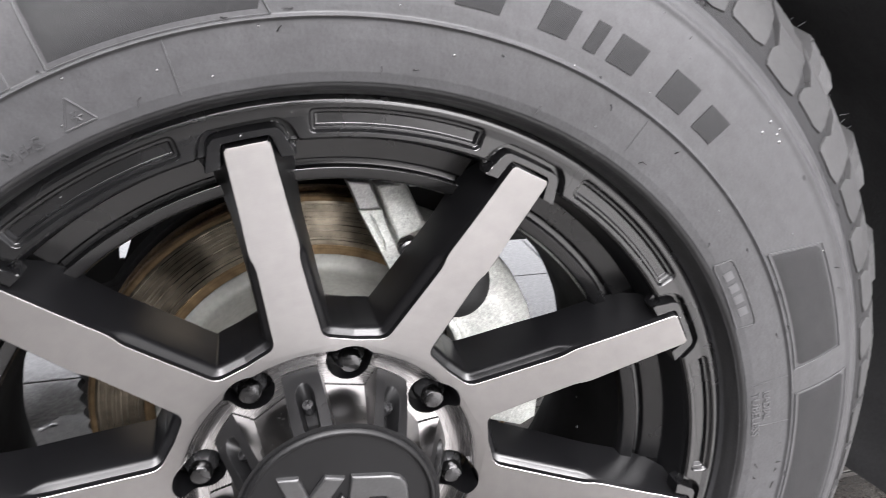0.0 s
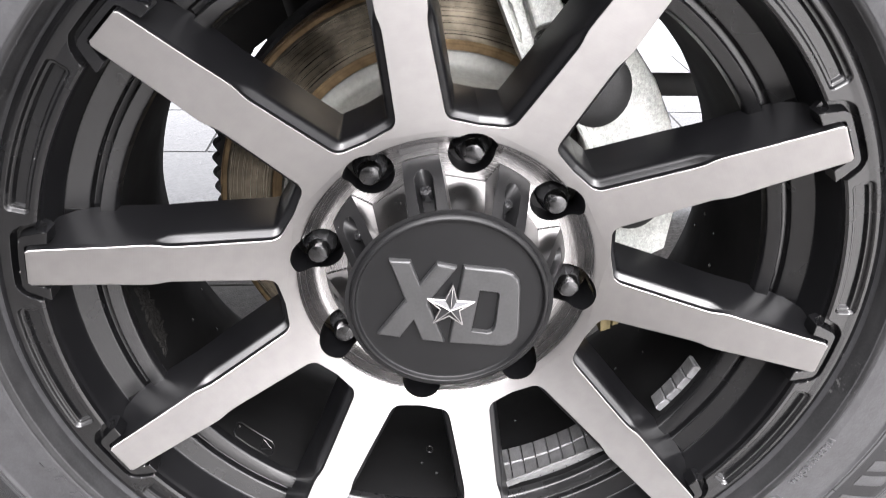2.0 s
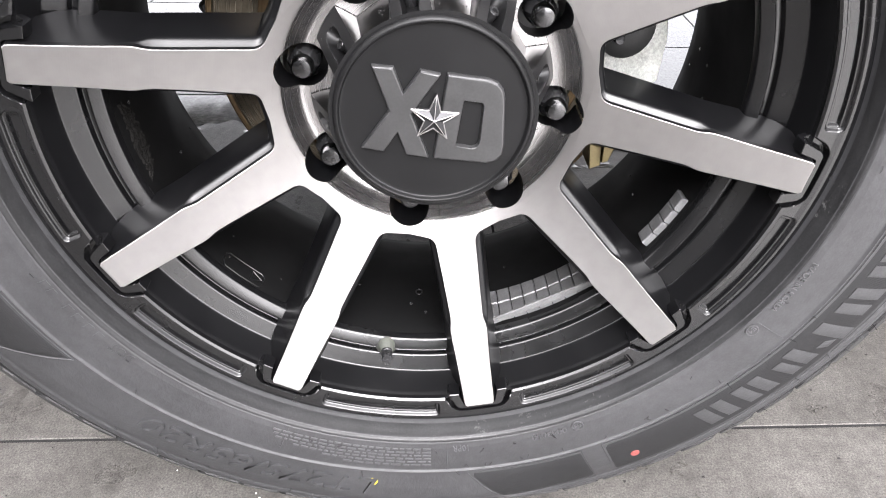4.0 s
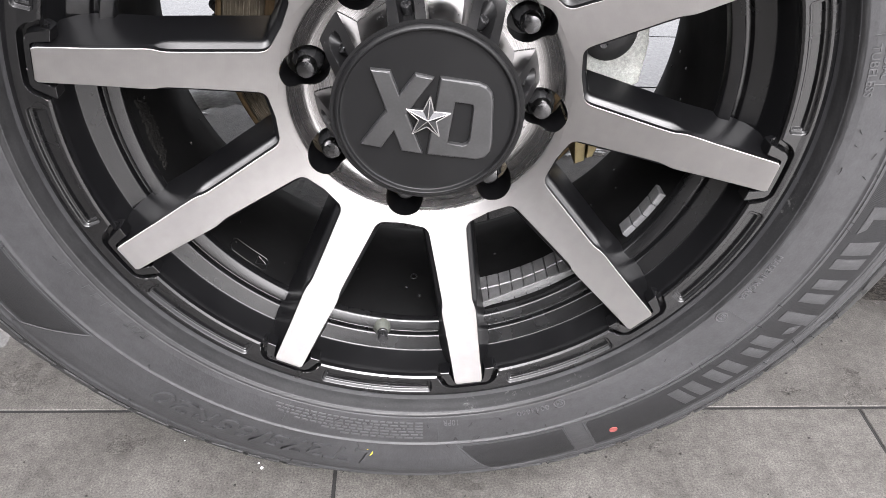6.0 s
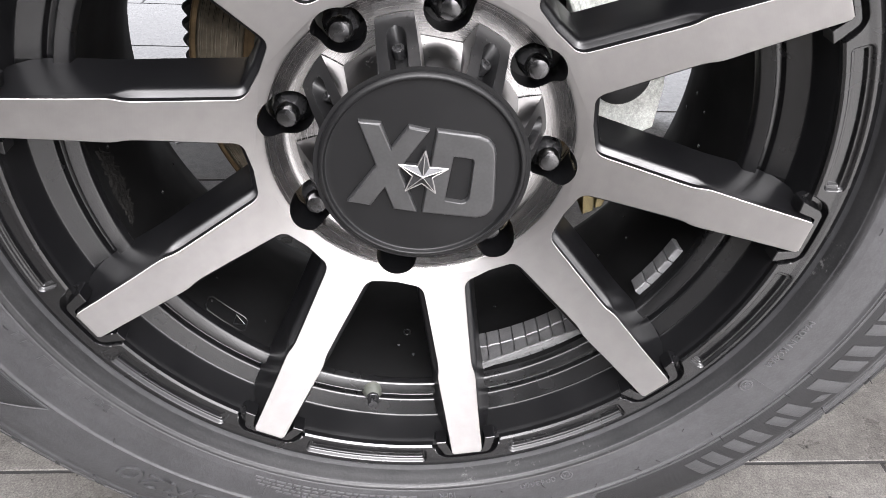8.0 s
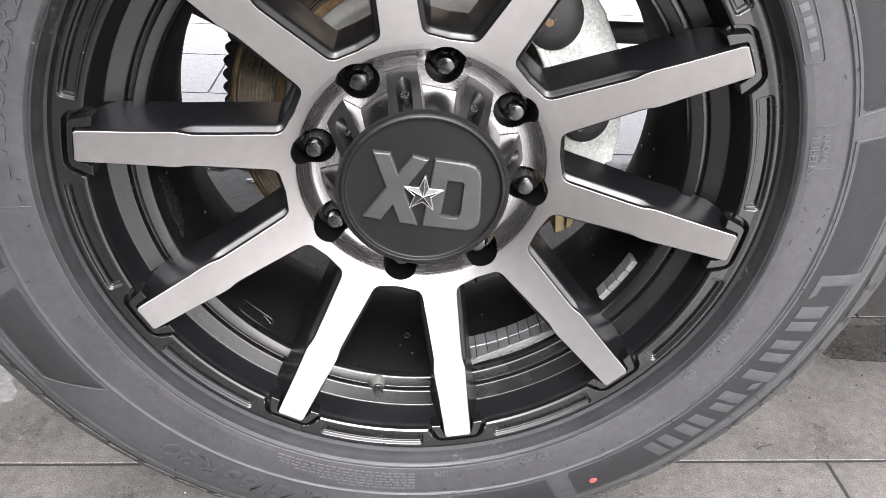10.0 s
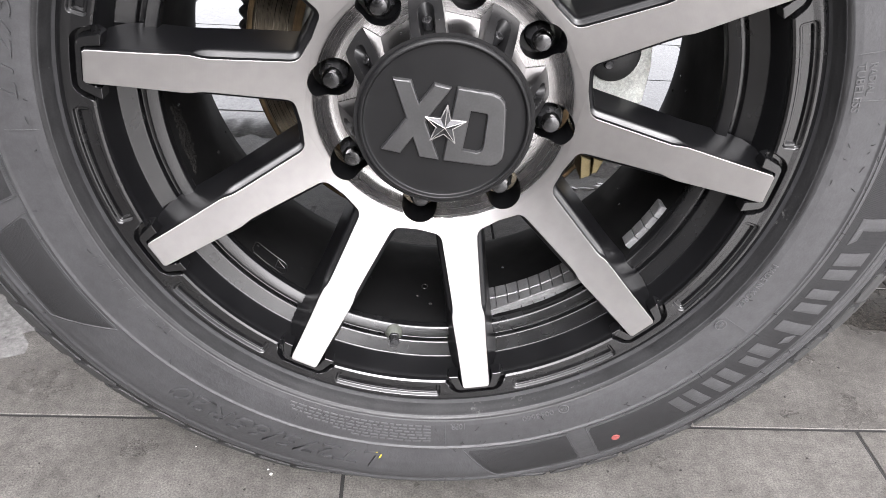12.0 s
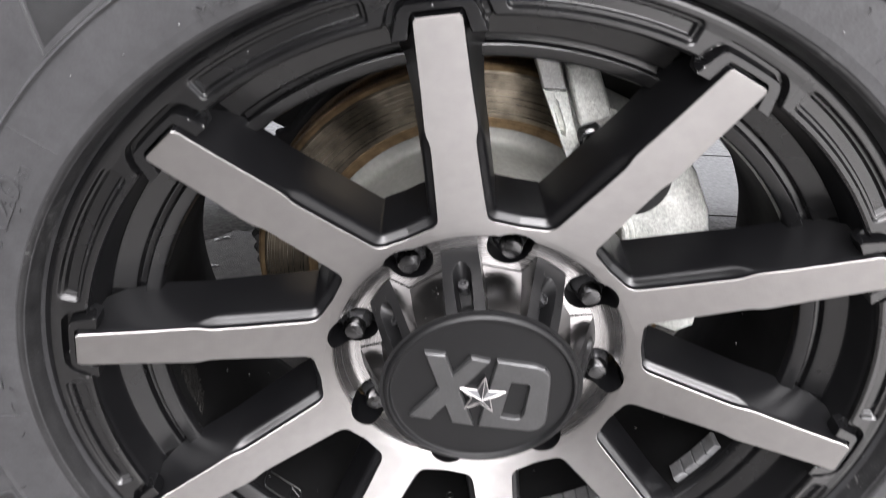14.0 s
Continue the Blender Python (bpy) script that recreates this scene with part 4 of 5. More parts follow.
star = part("emblem_star", b, STAR, cap, "faceted bright metal star", smooth=False)
b = bmesh.new()
for k in range(10):
    tube(b, [ends[k], ends[(k + 1) % 10]], 0.0005, 6)
    if k % 2 == 0:
        tube(b, [ends[k], Vector((0, 0.0068, ZC - 0.0004))], 0.0003, 6)
part("star_edge", b, MACHINED, star, "thin bright edges and ridges of the star")

for k in range(8):
    deg = FIN0 + 45 * k
    a = radians(deg)
    ax, tg = Vector((math.cos(a), 0, math.sin(a))), Vector((-math.sin(a), 0, math.cos(a)))
    d = (ax * 0.93 + Vector((0, -0.36, 0))).normalized()
    side = d.cross(tg)
    c = V(0.0690, deg, 0.0395)
    b = bmesh.new()
    rows = [[c + d * h + (tg * math.cos(q * math.tau / 20) + side * math.sin(q * math.tau / 20)) * r for q in range(20)]
            for r, h in ((0.0038, -0.007), (0.0038, -0.0004), (0.0034, 0.0002), (0.0019, 0.0003), (0.0017, -0.0018), (0.0002, -0.0019))]
    grid(b, rows, True)
    bmesh.ops.recalc_face_normals(b, faces=b.faces[:])
    part("cap_screw", b, BLACK_STEEL, cap, "small socket screw in a slot")

# ---- valve and balance weights ----
b = bmesh.new()
base = V(0.2212, 261.1, 0.0425)
tipv = V(0.2195, 261.4, 0.0220)
axis = (tipv - base).normalized()
def turned(points):
    bb = bmesh.new()
    tube(bb, [base + axis * h for h, r in points], [r for h, r in points], 20)
    return bb
valve = part("valve_stem", turned([(-0.006, 0.0086), (0.0, 0.0086), (0.0016, 0.0080), (0.0040, 0.0064), (0.0070, 0.0052), (0.0078, 0.0046)]), VALVE, wheel, "grey-green rubber tyre valve with a cap")
part("valve_cap", turned([(0.0074, 0.0040), (0.0078, 0.0047), (0.0098, 0.0047), (0.0102, 0.0043), (0.0165, 0.0042), (0.0176, 0.0036), (0.0178, 0.0020)]), BLACK_STEEL, valve, "dark knurled valve cap")


def weight(deg, wide, y0, y1, lead=True):
    b = bmesh.new()
    rows = []
    r = 0.2087
    for i, (rr, grow) in enumerate(((r + 0.002, 0.0), (r - 0.0028, 0.0), (r - 0.0036, -0.0008))):
        ring = []
        ys = (y0 - grow, y1 + grow)
        ds = (deg - wide / 2 - math.degrees(grow / r), deg + wide / 2 + math.degrees(grow / r))
        for dd, yy in ((ds[0], ys[0]), (ds[1], ys[0]), (ds[1], ys[1]), (ds[0], ys[1])):
            ring.append(V(rr, dd, yy))
        rows.append(ring)
    v2 = grid(b, rows, True)
    b.faces.new(v2[-1])
    bmesh.ops.recalc_face_normals(b, faces=b.faces[:])
    return b


for k in range(9):
    for row in range(2):
        part("balance_weight", weight(285.2 + 3.05 * k, 2.85, 0.0528 + row * 0.0176, 0.0698 + row * 0.0176), LEAD, wheel, smooth=False)
part("weight_tape", weight(297.4, 27.8, 0.0497, 0.0524), FOAM, wheel, "pale adhesive strip", smooth=False)
for k in range(4):
    part("balance_weight", weight(324.6 + 3.3 * k, 3.1, 0.0525, 0.0660), LEAD, wheel, smooth=False)

# ---- cast marks and dirt inside the barrel ----
def barrel_point(deg, y, lift=0.0):
    r = interp(y, [0.049, 0.058, 0.075, 0.11, 0.135, 0.165, 0.195, 0.212], [0.2112, 0.2095, 0.2085, 0.2085, 0.2105, 0.2150, 0.2240, 0.2330])
    return V(r - lift, deg, y)


def barrel_line(name, points, radius, closed=True, label=""):
    b = bmesh.new()
    pts = [barrel_point(d, y, radius * 0.5) for d, y in points]
    tube(b, pts + pts[:1] if closed else pts, radius, 6)
    return part(name, b, PAINT, barrel, label)


barrel_line("cast_frame", [(222.3, 0.0505), (221.6, 0.0530), (221.6, 0.0620), (222.4, 0.0645), (226.0, 0.0648), (230.6, 0.0645), (231.4, 0.0620), (231.4, 0.0530), (230.6, 0.0505), (226.0, 0.0503)], 0.0005, label="raised cast frame")
barrel_line("cast_triangle", [(228.6, 0.0530), (231.0, 0.0575), (228.6, 0.0620)], 0.0005, label="raised cast triangle")
barrel_line("cast_ring", [(268.2 + 0.75 * math.cos(q), 0.100 + 0.0034 * math.sin(q)) for q in np.linspace(0, math.tau, 18, endpoint=False)], 0.0006, label="small cast ring")
for d0, d1, y0, y1, seed in ((183.4, 199.5, 0.0535, 0.0790, 3), (120.0, 131.0, 0.060, 0.072, 5)):
    rnd = random.Random(seed)
    bm = bmesh.new()
    n = 26
    rows = []
    for i in range(n + 1):
        wob0, wob1 = rnd.uniform(0, 0.004), rnd.uniform(0, 0.009)
        taper = math.sin(math.pi * min(1, max(0.02, i / n))) ** 0.4
        lo, hi = y0 + wob0, y0 + (y1 - y0 - wob1) * taper + wob0 * 0.3
        rows.append([barrel_point(d0 + (d1 - d0) * i / n, lo + (hi - lo) * k / 8, -0.0004 if k in (0, 8) else rnd.uniform(0.0003, 0.0011)) for k in range(9)])
    grid(bm, rows)
    bmesh.ops.recalc_face_normals(bm, faces=bm.faces[:])
    part("dirt_crust", bm, DIRT, barrel, "dried grey dirt crust")

# ---- brake ----
brake = thing("brake_disc", (0, 0.17, 0), "rust-ringed iron brake disc with a grey hat behind the spokes", "brake disc")
bm = bmesh.new()
lathe(bm, rounded([(0.1310, 0.1556), (0.1322, 0.1551), (0.1640, 0.1551), (0.1652, 0.1556)], 0.0005), 180)
bmesh.ops.recalc_face_normals(bm, faces=bm.faces[:])
part("swept_face", bm, ROTOR, brake, "streaked worn friction ring")
for r0, r1 in ((0.1648, 0.1694), (0.1235, 0.1314)):
    bm = bmesh.new()
    lathe(bm, [(r0, 0.1558), (r0 + 0.001, 0.1555), (r1 - 0.001, 0.1555), (r1, 0.1562)], 180)
    bmesh.ops.recalc_face_normals(bm, faces=bm.faces[:])
    part("rusted_ring", bm, RUST, brake, "brown rusted ring")
bm = bmesh.new()
lathe(bm, rounded([(0.1690, 0.1560), (0.1702, 0.1572), (0.1702, 0.1640), (0.1670, 0.1650), (0.1670, 0.1760), (0.1702, 0.1770), (0.1702, 0.1850), (0.1300, 0.1860)], 0.0008), 180)
bmesh.ops.recalc_face_normals(bm, faces=bm.faces[:])
part("rusted_edge", bm, RUST_EDGE, brake, "flaking rusted edge")
bm = bmesh.new()
lathe(bm, rounded([(0.1240, 0.1590), (0.1120, 0.1570), (0.1080, 0.1480), (0.1050, 0.0980), (0.0960, 0.0880), (0.0500, 0.0870), (0.0300, 0.0870)], 0.004), 120)
bmesh.ops.recalc_face_normals(bm, faces=bm.faces[:])
part("disc_hat", bm, HAT, brake, "grey coated hat")

shield = thing("dust_shield", (0, 0.2, 0), "black bumpy splash shield behind the brake disc", "shield")
bm = bmesh.new()
rows = []
for r, y in ((0.05, 0.196), (0.12, 0.196), (0.165, 0.199), (0.172, 0.1985), (0.176, 0.205), (0.170, 0.207)):
    rows.append([V(r + ((0.006 + 0.0045 * abs(math.sin(math.radians(a) * 44))) * smoothstep(146, 152, a) if r > 0.168 else 0), a, y) for a in np.linspace(60, 330, 900)])
grid(bm, rows)
bmesh.ops.recalc_face_normals(bm, faces=bm.faces[:])
part("shield_plate", bm, PLASTIC, shield)

caliper = thing("brake_caliper", (0.1, 0.12, 0.5), "bright cast aluminium brake caliper gripping the disc", "brake caliper")
BRIDGE = [(0.0205, 0.1945), (0.0580, 0.1965), (0.0660, 0.1830), (0.0765, 0.1600), (0.1000, 0.1500), (0.1270, 0.1370), (0.1440, 0.1150), (0.1600, 0.0850), (0.1695, 0.0500), (0.1745, 0.0150), (0.1725, -0.0170), (0.1600, -0.0240), (0.1300, -0.0140), (0.1120, -0.0050), (0.1080, 0.0350), (0.1020, 0.0700), (0.0800, 0.1000), (0.0515, 0.1240)]
b = bmesh.new()
plate(b, BRIDGE, 0.112, 0.152, 0.004)
part("caliper_body", b, CAST, caliper, "sand-cast aluminium body")
b = bmesh.new()
plate(b, [(0.0215, 0.1940), (0.0375, 0.1920), (0.0450, 0.1735), (0.0290, 0.1735)], 0.1015, 0.1135, 0.002)
part("bracket_web", b, CAST_DARK, caliper, "brushed top of the slanting web")
b = bmesh.new()
web = [(0.0290, 0.1733), (0.0450, 0.1733), (0.0520, 0.1560), (0.0580, 0.1370), (0.0515, 0.1250), (0.0345, 0.1610)]
dent = [(0.0372, 0.1690), (0.0400, 0.1660), (0.0478, 0.1475), (0.0482, 0.1415), (0.0455, 0.1425), (0.0415, 0.1510), (0.0372, 0.1620)]
def cast_loop(pts, y, shrink=0.0):
    m = sum((Vector(p) for p in pts), Vector((0, 0))) / len(pts)
    return [Vector((q.x, y, ZC + q.y)) for q in (Vector(p) + (m - Vector(p)).normalized() * shrink for p in pts)]
edges, rims = [], []
for pts, shrink in ((web, 0.0015), (dent, 0.0)):
    vs = [b.verts.new(p) for p in cast_loop(pts, 0.1040, shrink)]
    rims.append(vs)
    edges += [b.edges.new((vs[i], vs[(i + 1) % len(vs)])) for i in range(len(vs))]
bmesh.ops.triangle_fill(b, use_beauty=True, use_dissolve=False, edges=edges)
for vs, pts, y, shrink in ((rims[0], web, 0.1135, 0.0), (rims[1], dent, 0.1100, 0.0016)):
    low = [b.verts.new(p) for p in cast_loop(pts, y, shrink)]
    for i in range(len(vs)):
        j = (i + 1) % len(vs)
        b.faces.new((vs[i], vs[j], low[j], low[i]))
    if pts is dent:
        b.faces.new(low)
bmesh.ops.recalc_face_normals(b, faces=b.faces[:])
part("bracket_web", b, CAST, caliper, "slanting cast web with a long dent")
b = bmesh.new()
plate(b, [(0.0395, 0.1925), (0.0575, 0.1945), (0.0640, 0.1830), (0.0735, 0.1600), (0.0545, 0.1530)], 0.0925, 0.1135, 0.003)
part("bracket_pad", b, CAST, caliper, "raised cast pad")
for cx, cz, rad in ((0.1035, 0.1085, 0.0240), (0.1405, 0.0270, 0.0225)):
    b = bmesh.new()
    rows = [[Vector((cx + r * math.cos(q * math.tau / 32), y, ZC + cz + 1.12 * r * math.sin(q * math.tau / 32))) for q in range(32)] for r, y in ((rad, 0.1125), (rad - 0.001, 0.1085), (rad - 0.004, 0.1060), (rad * 0.5, 0.1045), (0.0005, 0.1040))]
    grid(b, rows, True)
    bmesh.ops.recalc_face_normals(b, faces=b.faces[:])
    part("piston_boot", b, BOOT, caliper, "dark round piston boot")
for shift, wide in ((0.0, 0.0030), (0.0046, 0.0024)):
    line = [(0.0560 + shift, 0.1225), (0.0800 + shift, 0.1000), (0.0930 + shift, 0.0860), (0.1020 + shift, 0.0700), (0.1075 + shift, 0.0500), (0.1095 + shift, 0.0300)]
    b = bmesh.new()
    tube(b, [(x, 0.1122, ZC + z) for x, z in line], wide, 10)
    part("caliper_rib", b, CAST, caliper, "rounded cast rib along the inner edge")
b = bmesh.new()
tube(b, [(0.0985, 0.1062, ZC + 0.1065), (0.0985, 0.1030, ZC + 0.1065), (0.0985, 0.1024, ZC + 0.1065)], [0.0034, 0.0034, 0.0022], 12)
part("caliper_bolt", b, RUST_EDGE, caliper, "small rusted plug in the bore")
for cx, cz, y, size, metal in ((0.0655, 0.1410, 0.0970, 1.0, STEEL), (0.1353, 0.0195, 0.1000, 0.5, BLACK_STEEL)):
    b = bmesh.new()
    tube(b, [(cx, y + 0.02, ZC + cz), (cx, y + 0.004, ZC + cz), (cx, y + 0.003, ZC + cz), (cx, y, ZC + cz), (cx, y + 0.0005, ZC + cz), (cx, y + 0.003, ZC + cz)], [size * v for v in (0.0085, 0.0085, 0.0070, 0.0064, 0.0030, 0.0028)], 18)
    part("caliper_bolt", b, metal, caliper, "bolt head with a worn rim")

hose = thing("brake_hose_fitting", (0.13, 0.13, 0.38), "yellow zinc hose fitting under the caliper", "hose fitting")
b = bmesh.new()
plate(b, [(0.1235, -0.0615), (0.1332, -0.0640), (0.1345, -0.0805), (0.1262, -0.0838)], 0.0970, 0.1300, 0.0012)
part("hose_block", b, BRASS, hose, "yellow zinc block")
b = bmesh.new()
plate(b, [(0.1358, -0.0640), (0.1450, -0.0668), (0.1412, -0.0785), (0.1360, -0.0800)], 0.1000, 0.1290, 0.0012)
part("banjo_bolt", b, BRASS, hose)
b = bmesh.new()
tube(b, [(0.130, 0.145, ZC - 0.058), (0.150, 0.155, ZC - 0.050), (0.165, 0.190, ZC - 0.03), (0.13, 0.25, ZC + 0.05), (0.02, 0.30, ZC + 0.12)], 0.006, 10)
part("hose", b, BOOT, hose)

# ---- the vehicle round the wheel ----
car = thing("parked_car", (0.6, 0.9, 0.0), "dark underside and wheel housing of a parked vehicle", "car")
bm = bmesh.new()
rows = []
for y in (0.02, 0.10, 0.20, 0.34):
    rows.append([V(0.575 + 0.03 * math.sin(math.radians(a) * 7) * (y > 0.1), a, y) for a in np.linspace(-16, 196, 60)])
grid(bm, rows)
part("wheel_liner", bm, PLASTIC, car, "grained black plastic wheel liner")
# outer panel, out of view, added to keep sky light off the tyre's top
bm = bmesh.new()
ring = [V(0.56, a, 0.02) for a in np.linspace(-12, 192, 60)]
outer = [Vector((max(-2.4, min(2.4, p.x * 5)), 0.03, max(ZC + (p.z - ZC) * 1.02, 0.30) if abs(p.x) > 0.5 else 1.25)) for p in ring]
outer = [Vector((p.x if abs(math.cos(a)) < 0.2 else math.copysign(2.4, p.x) * min(1, abs(math.cos(a)) * 1.6), 0.05, 1.05 if math.sin(a) > 0.25 else 0.30 + (p.z - 0.30) * 0.5)) for p, a in zip(outer, np.linspace(radians(-12), radians(192), 60))]
grid(bm, [ring, outer])
part("fender", bm, UNDER, car, "unseen dark outer panel, added to block sky round the wheel arch")
bm = bmesh.new()
for x0, x1, y0, y1, z in ((-1.60, 1.60, 0.34, 1.75, 0.60),):
    vs = grid(bm, [[(x0, y0, z), (x1, y0, z)], [(x0, y1, z - 0.02), (x1, y1, z - 0.02)]])
    grid(bm, [[(x0, y0, z + 0.12), (x1, y0, z + 0.12)], [(x0, y1, z + 0.12), (x1, y1, z + 0.12)]])
# unseen skirts added to keep low sky light off the floor
for x0, x1, y0, y1, z0 in ((-1.6, 1.6, 1.75, 1.75, 0.42), (-1.6, -1.6, 0.34, 1.75, 0.22), (1.6, 1.6, 0.34, 1.75, 0.22)):
    grid(bm, [[(x0, y0, z0), (x1, y1, z0)], [(x0, y0, 0.74), (x1, y1, 0.74)]])
part("underbody", bm, UNDER, car, "flat dark underbody with added skirts that block sky light")
bm = bmesh.new()
grid(bm, [[(-0.56, 0.345, 0.60), (0.56, 0.345, 0.60)], [(-0.56, 0.345, 0.78), (0.56, 0.345, 0.78)]])
part("inner_wing", bm, UNDER, car, "dark inner wing")
bm = bmesh.new()
tube(bm, [(0.20, 0.655, 0.358), (0.9, 0.655, 0.358), (1.7, 0.66, 0.357)], 0.0165, 16)
part("torsion_bar", bm, UNDER, car, "black bar under the floor")
bm = bmesh.new()
plate(bm, [(0.050, 0.150), (0.055, 0.205), (0.075, 0.222), (0.125, 0.200), (0.150, 0.150), (0.120, 0.120)], 0.195, 0.235, 0.008)
part("knuckle", bm, UNDER, car, "dark steering knuckle behind the caliper")
bm = bmesh.new()
plate(bm, [(0.076, 0.172), (0.079, 0.192), (0.092, 0.196), (0.104, 0.188), (0.100, 0.170)], 0.150, 0.194, 0.006)
part("knuckle_lug", bm, CAST, car, "cast grey lug of the knuckle")
bm = bmesh.new()
tube(bm, [(-0.02, 0.18, ZC), (0.0, 0.4, ZC + 0.03), (0.02, 0.9, ZC + 0.04)], [0.05, 0.03, 0.03], 20)
part("drive_shaft", bm, UNDER, car, "black shaft behind the hub")
for pts, rad in (([(-0.06, 0.24, ZC + 0.02), (-0.11, 0.30, ZC + 0.16), (-0.12, 0.34, ZC + 0.3)], 0.03),
                 ([(0.02, 0.26, ZC - 0.06), (0.10, 0.42, ZC - 0.09), (0.20, 0.75, ZC - 0.05)], 0.022)):
    bm = bmesh.new()
    tube(bm, pts, rad, 12)
    part("suspension_link", bm, UNDER, car, "black suspension link")

# dark suspension plate behind the disc, with two openings
bm = bmesh.new()
PLATE_Y, PLATE_SCALE = 0.55, 1.594


def plate_point(x, z):
    return -0.037 + (x + 0.037) * PLATE_SCALE, 0.308 + (z - 0.308) * PLATE_SCALE


outer = [(0.150, a) for a in np.linspace(153.2, 56, 34)] + [(0.250, a) for a in np.linspace(56, 153.2, 40)]
loops = [[(r * math.cos(radians(a)), r * math.sin(radians(a))) for r, a in outer],
         [(-0.1497, 0.1175), (-0.1437, 0.1271), (-0.1342, 0.1340), (-0.1271, 0.1262), (-0.1362, 0.1030), (-0.1405, 0.1030), (-0.1390, 0.1180), (-0.1410, 0.1201), (-0.1445, 0.1203), (-0.1462, 0.1185), (-0.1488, 0.1120), (-0.1510, 0.1130)],
         [(-0.1674, 0.1091), (-0.1640, 0.1135), (-0.1630, 0.1085)]]
edges = []
for loop in loops:
    vs = [bm.verts.new((px, PLATE_Y, ZC + pz)) for px, pz in (plate_point(x, z) for x, z in loop)]
    edges += [bm.edges.new((vs[i], vs[(i + 1) % len(vs)])) for i in range(len(vs))]
bmesh.ops.triangle_fill(bm, use_beauty=True, use_dissolve=False, edges=edges)
grown = bmesh.ops.extrude_face_region(bm, geom=bm.faces[:])
for v in grown["geom"]:
    if isinstance(v, bmesh.types.BMVert):
        v.co.y += 0.008
bmesh.ops.recalc_face_normals(bm, faces=bm.faces[:])
part("suspension_plate", bm, UNDER, car, "black suspension plate with a bright opening")

# ---- water drops ----
bm = bmesh.new()
rnd = random.Random(21)


def drop(p, n, size):
    n = n.normalized()
    u = n.orthogonal().normalized()
    w = n.cross(u)
    rows = [[p + (u * math.cos(q * math.tau / 8) + w * math.sin(q * math.tau / 8)) * size * math.cos(e) + n * size * 0.6 * math.sin(e) for q in range(8)] for e in (-0.2, 0.45, 1.0, 1.45)]
    v4 = grid(bm, rows, True)
    bm.faces.new(v4[-1])


for k in range(30):
    deg, y = rnd.uniform(180, 360), rnd.uniform(0.06, 0.17)
    r = interp(y, [0.058, 0.075, 0.11, 0.135, 0.165, 0.195], [0.2095, 0.2085, 0.2085, 0.2105, 0.2150, 0.2240])
    p = V(r, deg, y)
    drop(p, Vector((0, p.y, ZC)) - p, rnd.uniform(0.0006, 0.0017))
for k in range(40):
    deg, r = rnd.uniform(20, 150), rnd.uniform(0.283, 0.362)
    drop(on_side(r, deg, 0), Vector((0, -1, 0.2)), rnd.uniform(0.0004, 0.0009))
for k in range(24):
    deg, r = rnd.uniform(0, 360), rnd.uniform(0.2465, 0.2600)
    drop(V(r, deg, lip_y(r, deg)), Vector((0, -1, 0.1)), rnd.uniform(0.0003, 0.0007))
for k in range(70):
    deg, d = rnd.uniform(40, 175), rnd.uniform(0.25, 0.85)
    p = V(crown(deg, d) + 0.0001, deg, 0.0165 + 0.0445 * d)
    drop(p, p - Vector((0, p.y, ZC)), rnd.uniform(0.0002, 0.0006))
for k in range(5):
    drop(on_side(0.348 + rnd.uniform(-0.003, 0.008), 44.5 + rnd.uniform(-3.5, 2.0), 0), Vector((0, -1, 0.2)), rnd.uniform(0.0008, 0.0014))
bmesh.ops.recalc_face_normals(bm, faces=bm.faces[:])
tagged(part("water_spatter", bm, GLINT, wheel, "small clear water drops"), kind="stuff")

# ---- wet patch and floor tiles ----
# water over tile, its base colour paled to add the daylight beyond the car
SKY_PALED_WATER = material("sky_paled_water", (0.19, 0.186, 0.182), 0.12, 0.0, 0.30, 9, bump=0.25, bump_scale=45, coat=0.8, rough_vary=0.10, specular=0.8, grain=0.35, grain_scale=160)
for cx, cy, sx, sy, seed, label in ((-0.80, 0.27, 0.295, 0.19, 8, "thin puddle on the grey tiles, sky brightness put into its pale colour"),):
    rnd = random.Random(seed)
    bm = bmesh.new()
    rim_pts = []
    for q in range(72):
        t = q * math.tau / 72
        rr = 1 + 0.14 * math.sin(3 * t + seed) + 0.10 * math.sin(7 * t) + 0.05 * math.sin(17 * t) + rnd.uniform(-0.05, 0.05)
        rim_pts.append(Vector((cx + sx * rr * math.cos(t), cy + sy * rr * math.sin(t), 0.0006)))
    c = Vector((cx, cy, 0.0012))
    v2 = grid(bm, [rim_pts, [c + (p - c) * 0.97 + Vector((0, 0, 0.0006)) for p in rim_pts]], True)
    bm.faces.new(v2[-1])
    bmesh.ops.recalc_face_normals(bm, faces=bm.faces[:])
    tagged(part("puddle", bm, SKY_PALED_WATER), label, "puddle", kind="structure")

# dark glossy patch on the tiles beside the tyre
DARK_TILE = material("dark_gloss_tile", (0.045, 0.042, 0.038), 0.22, 0.0, 0.35, 14, bump=0.5, bump_scale=260, coat=0.3, rough_vary=0.10, grain=0.8, grain_scale=300)
rnd = random.Random(12)
bm = bmesh.new()
rim_pts = []
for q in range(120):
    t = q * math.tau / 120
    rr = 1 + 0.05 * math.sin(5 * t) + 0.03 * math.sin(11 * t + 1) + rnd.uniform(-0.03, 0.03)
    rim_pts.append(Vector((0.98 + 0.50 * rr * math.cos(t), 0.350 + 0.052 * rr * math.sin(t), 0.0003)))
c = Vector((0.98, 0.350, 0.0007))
v2 = grid(bm, [rim_pts, [c + (p - c) * 0.97 + Vector((0, 0, 0.0003)) for p in rim_pts]], True)
bm.faces.new(v2[-1])
bmesh.ops.recalc_face_normals(bm, faces=bm.faces[:])
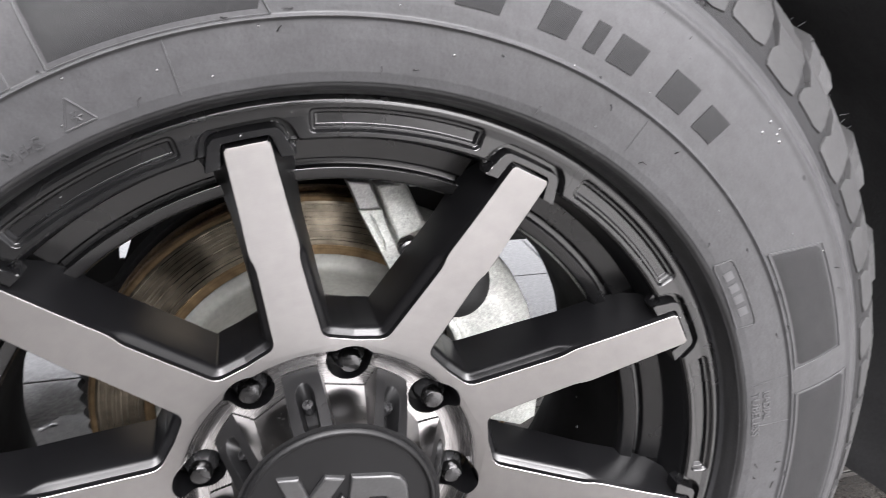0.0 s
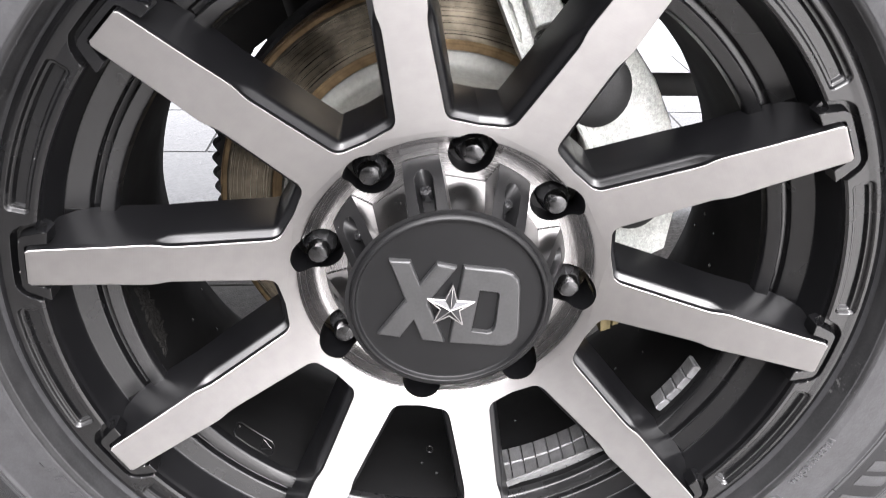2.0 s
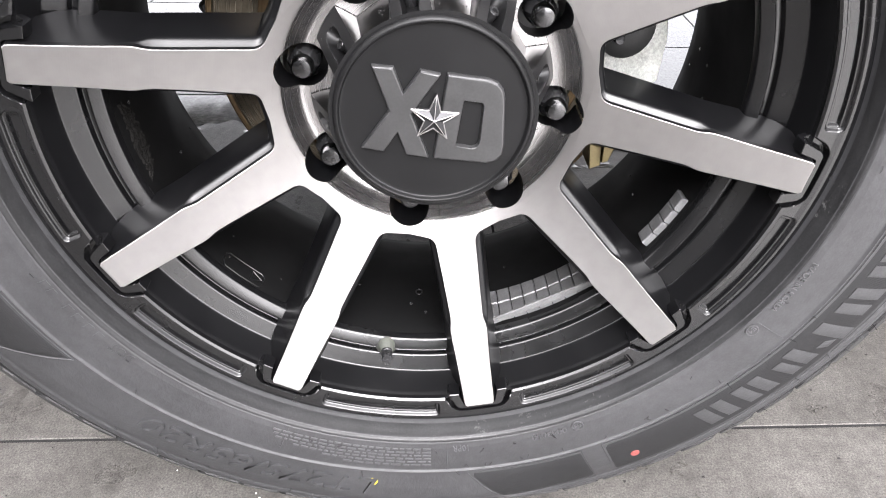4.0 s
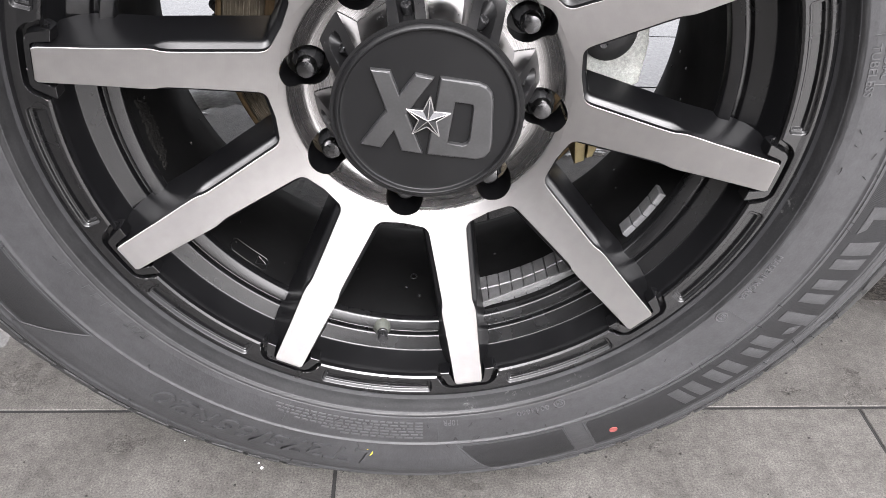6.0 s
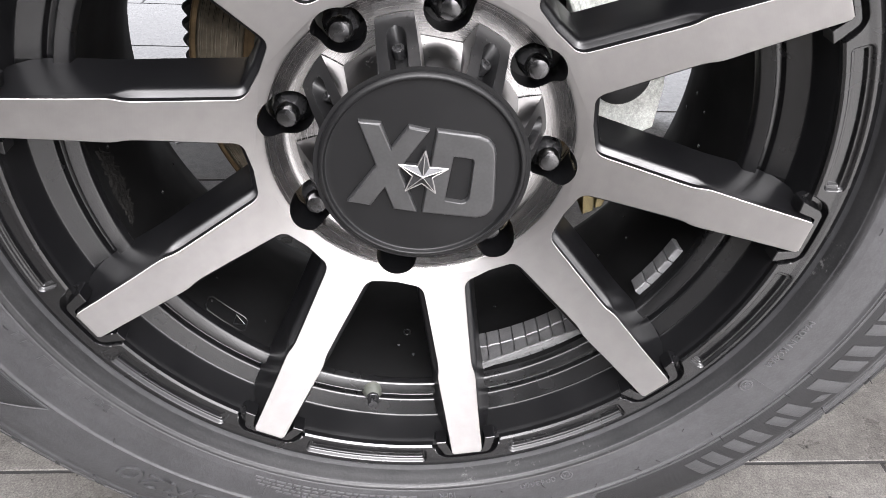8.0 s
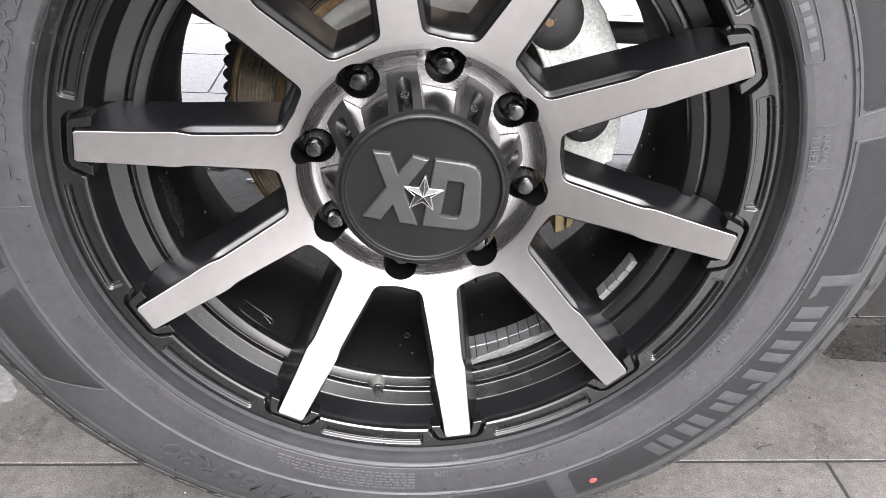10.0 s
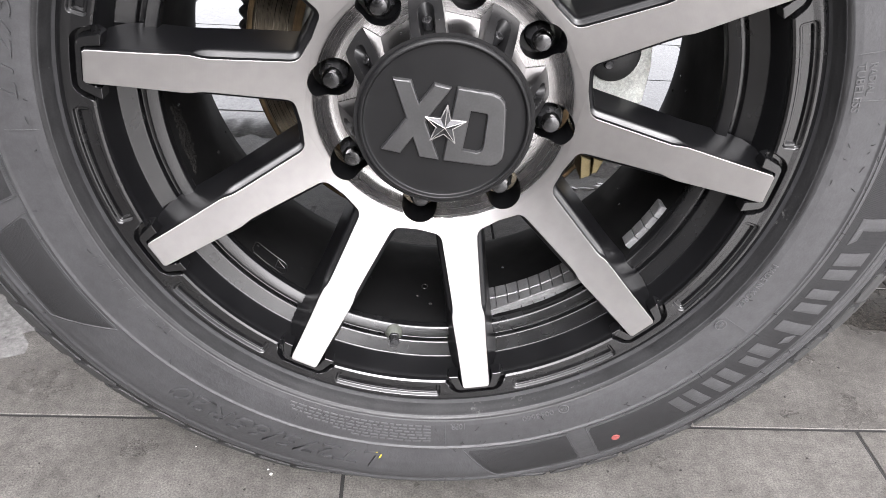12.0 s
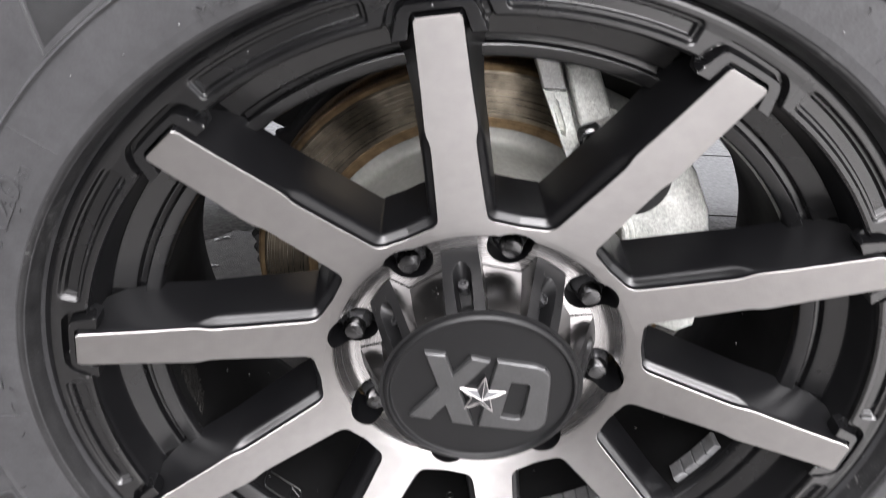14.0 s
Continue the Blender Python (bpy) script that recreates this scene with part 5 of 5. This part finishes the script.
tagged(part("dark_patch", bm, DARK_TILE), "dark glossy patch on the grey tiles", "damp patch", kind="structure")

# grit and crumbs on the floor
GRIT = material("dark_grit", (0.03, 0.028, 0.026), 0.8, 0.0, 0.4, 200)
CRUMB = material("white_crumb", (0.75, 0.74, 0.72), 0.7, 0.0, 0.1, 200)


def crumb(bm, x, y, size, rnd):
    rows = [[Vector((x + size * f * math.cos(q * math.tau / 7) * rnd.uniform(0.7, 1.2), y + size * f * math.sin(q * math.tau / 7) * rnd.uniform(0.6, 1.1), h * size)) for q in range(7)] for f, h in ((0.9, 0.0), (1.0, 0.4), (0.5, 0.85))]
    v5 = grid(bm, rows, True)
    bm.faces.new(v5[-1])


rnd = random.Random(5)
bm = bmesh.new()
for k in range(170):
    crumb(bm, rnd.uniform(-0.62, 0.75), rnd.uniform(-0.12, 0.30), rnd.choice((0.0005, 0.0007, 0.0010, 0.0016)), rnd)
bmesh.ops.recalc_face_normals(bm, faces=bm.faces[:])
tagged(part("floor_grit", bm, GRIT), "scattered dark grit on the tiles", "grit", kind="stuff")
bm = bmesh.new()
for x, y, size in ((-0.159, 0.040, 0.0018), (-0.163, 0.046, 0.0012), (-0.245, 0.075, 0.0009)):
    crumb(bm, x, y, size, rnd)
bmesh.ops.recalc_face_normals(bm, faces=bm.faces[:])
tagged(part("crumbs", bm, CRUMB), "tiny white crumbs on the tiles", "crumbs", kind="stuff")

# the wet film under the car, with a ragged front edge and daylight in its colour
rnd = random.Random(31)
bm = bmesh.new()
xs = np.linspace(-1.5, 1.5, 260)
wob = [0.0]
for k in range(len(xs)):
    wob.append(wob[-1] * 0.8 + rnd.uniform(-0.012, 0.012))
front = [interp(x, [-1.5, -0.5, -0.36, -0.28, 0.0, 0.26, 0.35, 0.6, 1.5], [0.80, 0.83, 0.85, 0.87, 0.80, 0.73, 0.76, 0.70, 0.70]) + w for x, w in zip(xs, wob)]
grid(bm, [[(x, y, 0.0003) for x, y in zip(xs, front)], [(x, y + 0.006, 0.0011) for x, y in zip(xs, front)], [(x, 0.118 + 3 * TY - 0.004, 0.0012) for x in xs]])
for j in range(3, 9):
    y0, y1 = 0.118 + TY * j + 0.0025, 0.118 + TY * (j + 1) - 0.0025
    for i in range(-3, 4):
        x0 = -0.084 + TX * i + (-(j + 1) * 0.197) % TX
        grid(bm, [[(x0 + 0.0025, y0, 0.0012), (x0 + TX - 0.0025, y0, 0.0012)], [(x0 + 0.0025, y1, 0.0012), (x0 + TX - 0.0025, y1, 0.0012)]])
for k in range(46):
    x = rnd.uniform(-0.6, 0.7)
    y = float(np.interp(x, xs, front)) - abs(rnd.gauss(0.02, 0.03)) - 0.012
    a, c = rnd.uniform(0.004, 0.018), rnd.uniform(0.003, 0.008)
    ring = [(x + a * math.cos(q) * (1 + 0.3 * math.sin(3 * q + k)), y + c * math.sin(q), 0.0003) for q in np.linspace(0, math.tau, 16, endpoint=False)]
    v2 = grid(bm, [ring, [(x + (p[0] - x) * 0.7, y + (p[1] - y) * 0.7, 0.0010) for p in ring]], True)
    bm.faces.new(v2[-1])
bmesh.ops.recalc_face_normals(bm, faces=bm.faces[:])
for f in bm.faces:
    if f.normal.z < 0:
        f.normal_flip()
tagged(part("wet_film", bm, SKY_PALED_WATER), "wet film with a ragged edge on the tiles under the car, daylight put into its pale colour", "puddle", kind="structure")

floor = thing("floor", (0, 0, 0), "grey stone-look porcelain floor tiles with dark joints", "floor", kind="structure")
tile_meshes = {}


def tile_mesh(w, d):
    if (w, d) not in tile_meshes:
        b = bmesh.new()
        e = 0.0007
        def ring(inset, z):
            return [(x, y, z) for x, y in ((inset, inset), (w - inset, inset), (w - inset, d - inset), (inset, d - inset))]
        v3 = grid(b, [ring(0, -0.006), ring(0, -e), ring(e * 0.4, -e * 0.3), ring(e, 0)], True)
        b.faces.new(v3[-1])
        bmesh.ops.recalc_face_normals(b, faces=b.faces[:])
        me = bpy.data.meshes.new("tile")
        b.to_mesh(me)
        b.free()
        me.materials.append(TILE)
        tile_meshes[(w, d)] = me
    return tile_meshes[(w, d)]


for j in range(-4, 11):
    y = 0.118 + TY * j
    shift = -(j + 1) * 0.197
    for i in range(-6, 6):
        x = -0.084 + TX * i + (shift % TX)
        ob = new("tile", tile_mesh(TX - GAP, TY - GAP))
        ob.matrix_basis = TILE_TURN @ Matrix.Translation((x + GAP / 2, y + GAP / 2, 0))
        ob.parent = floor
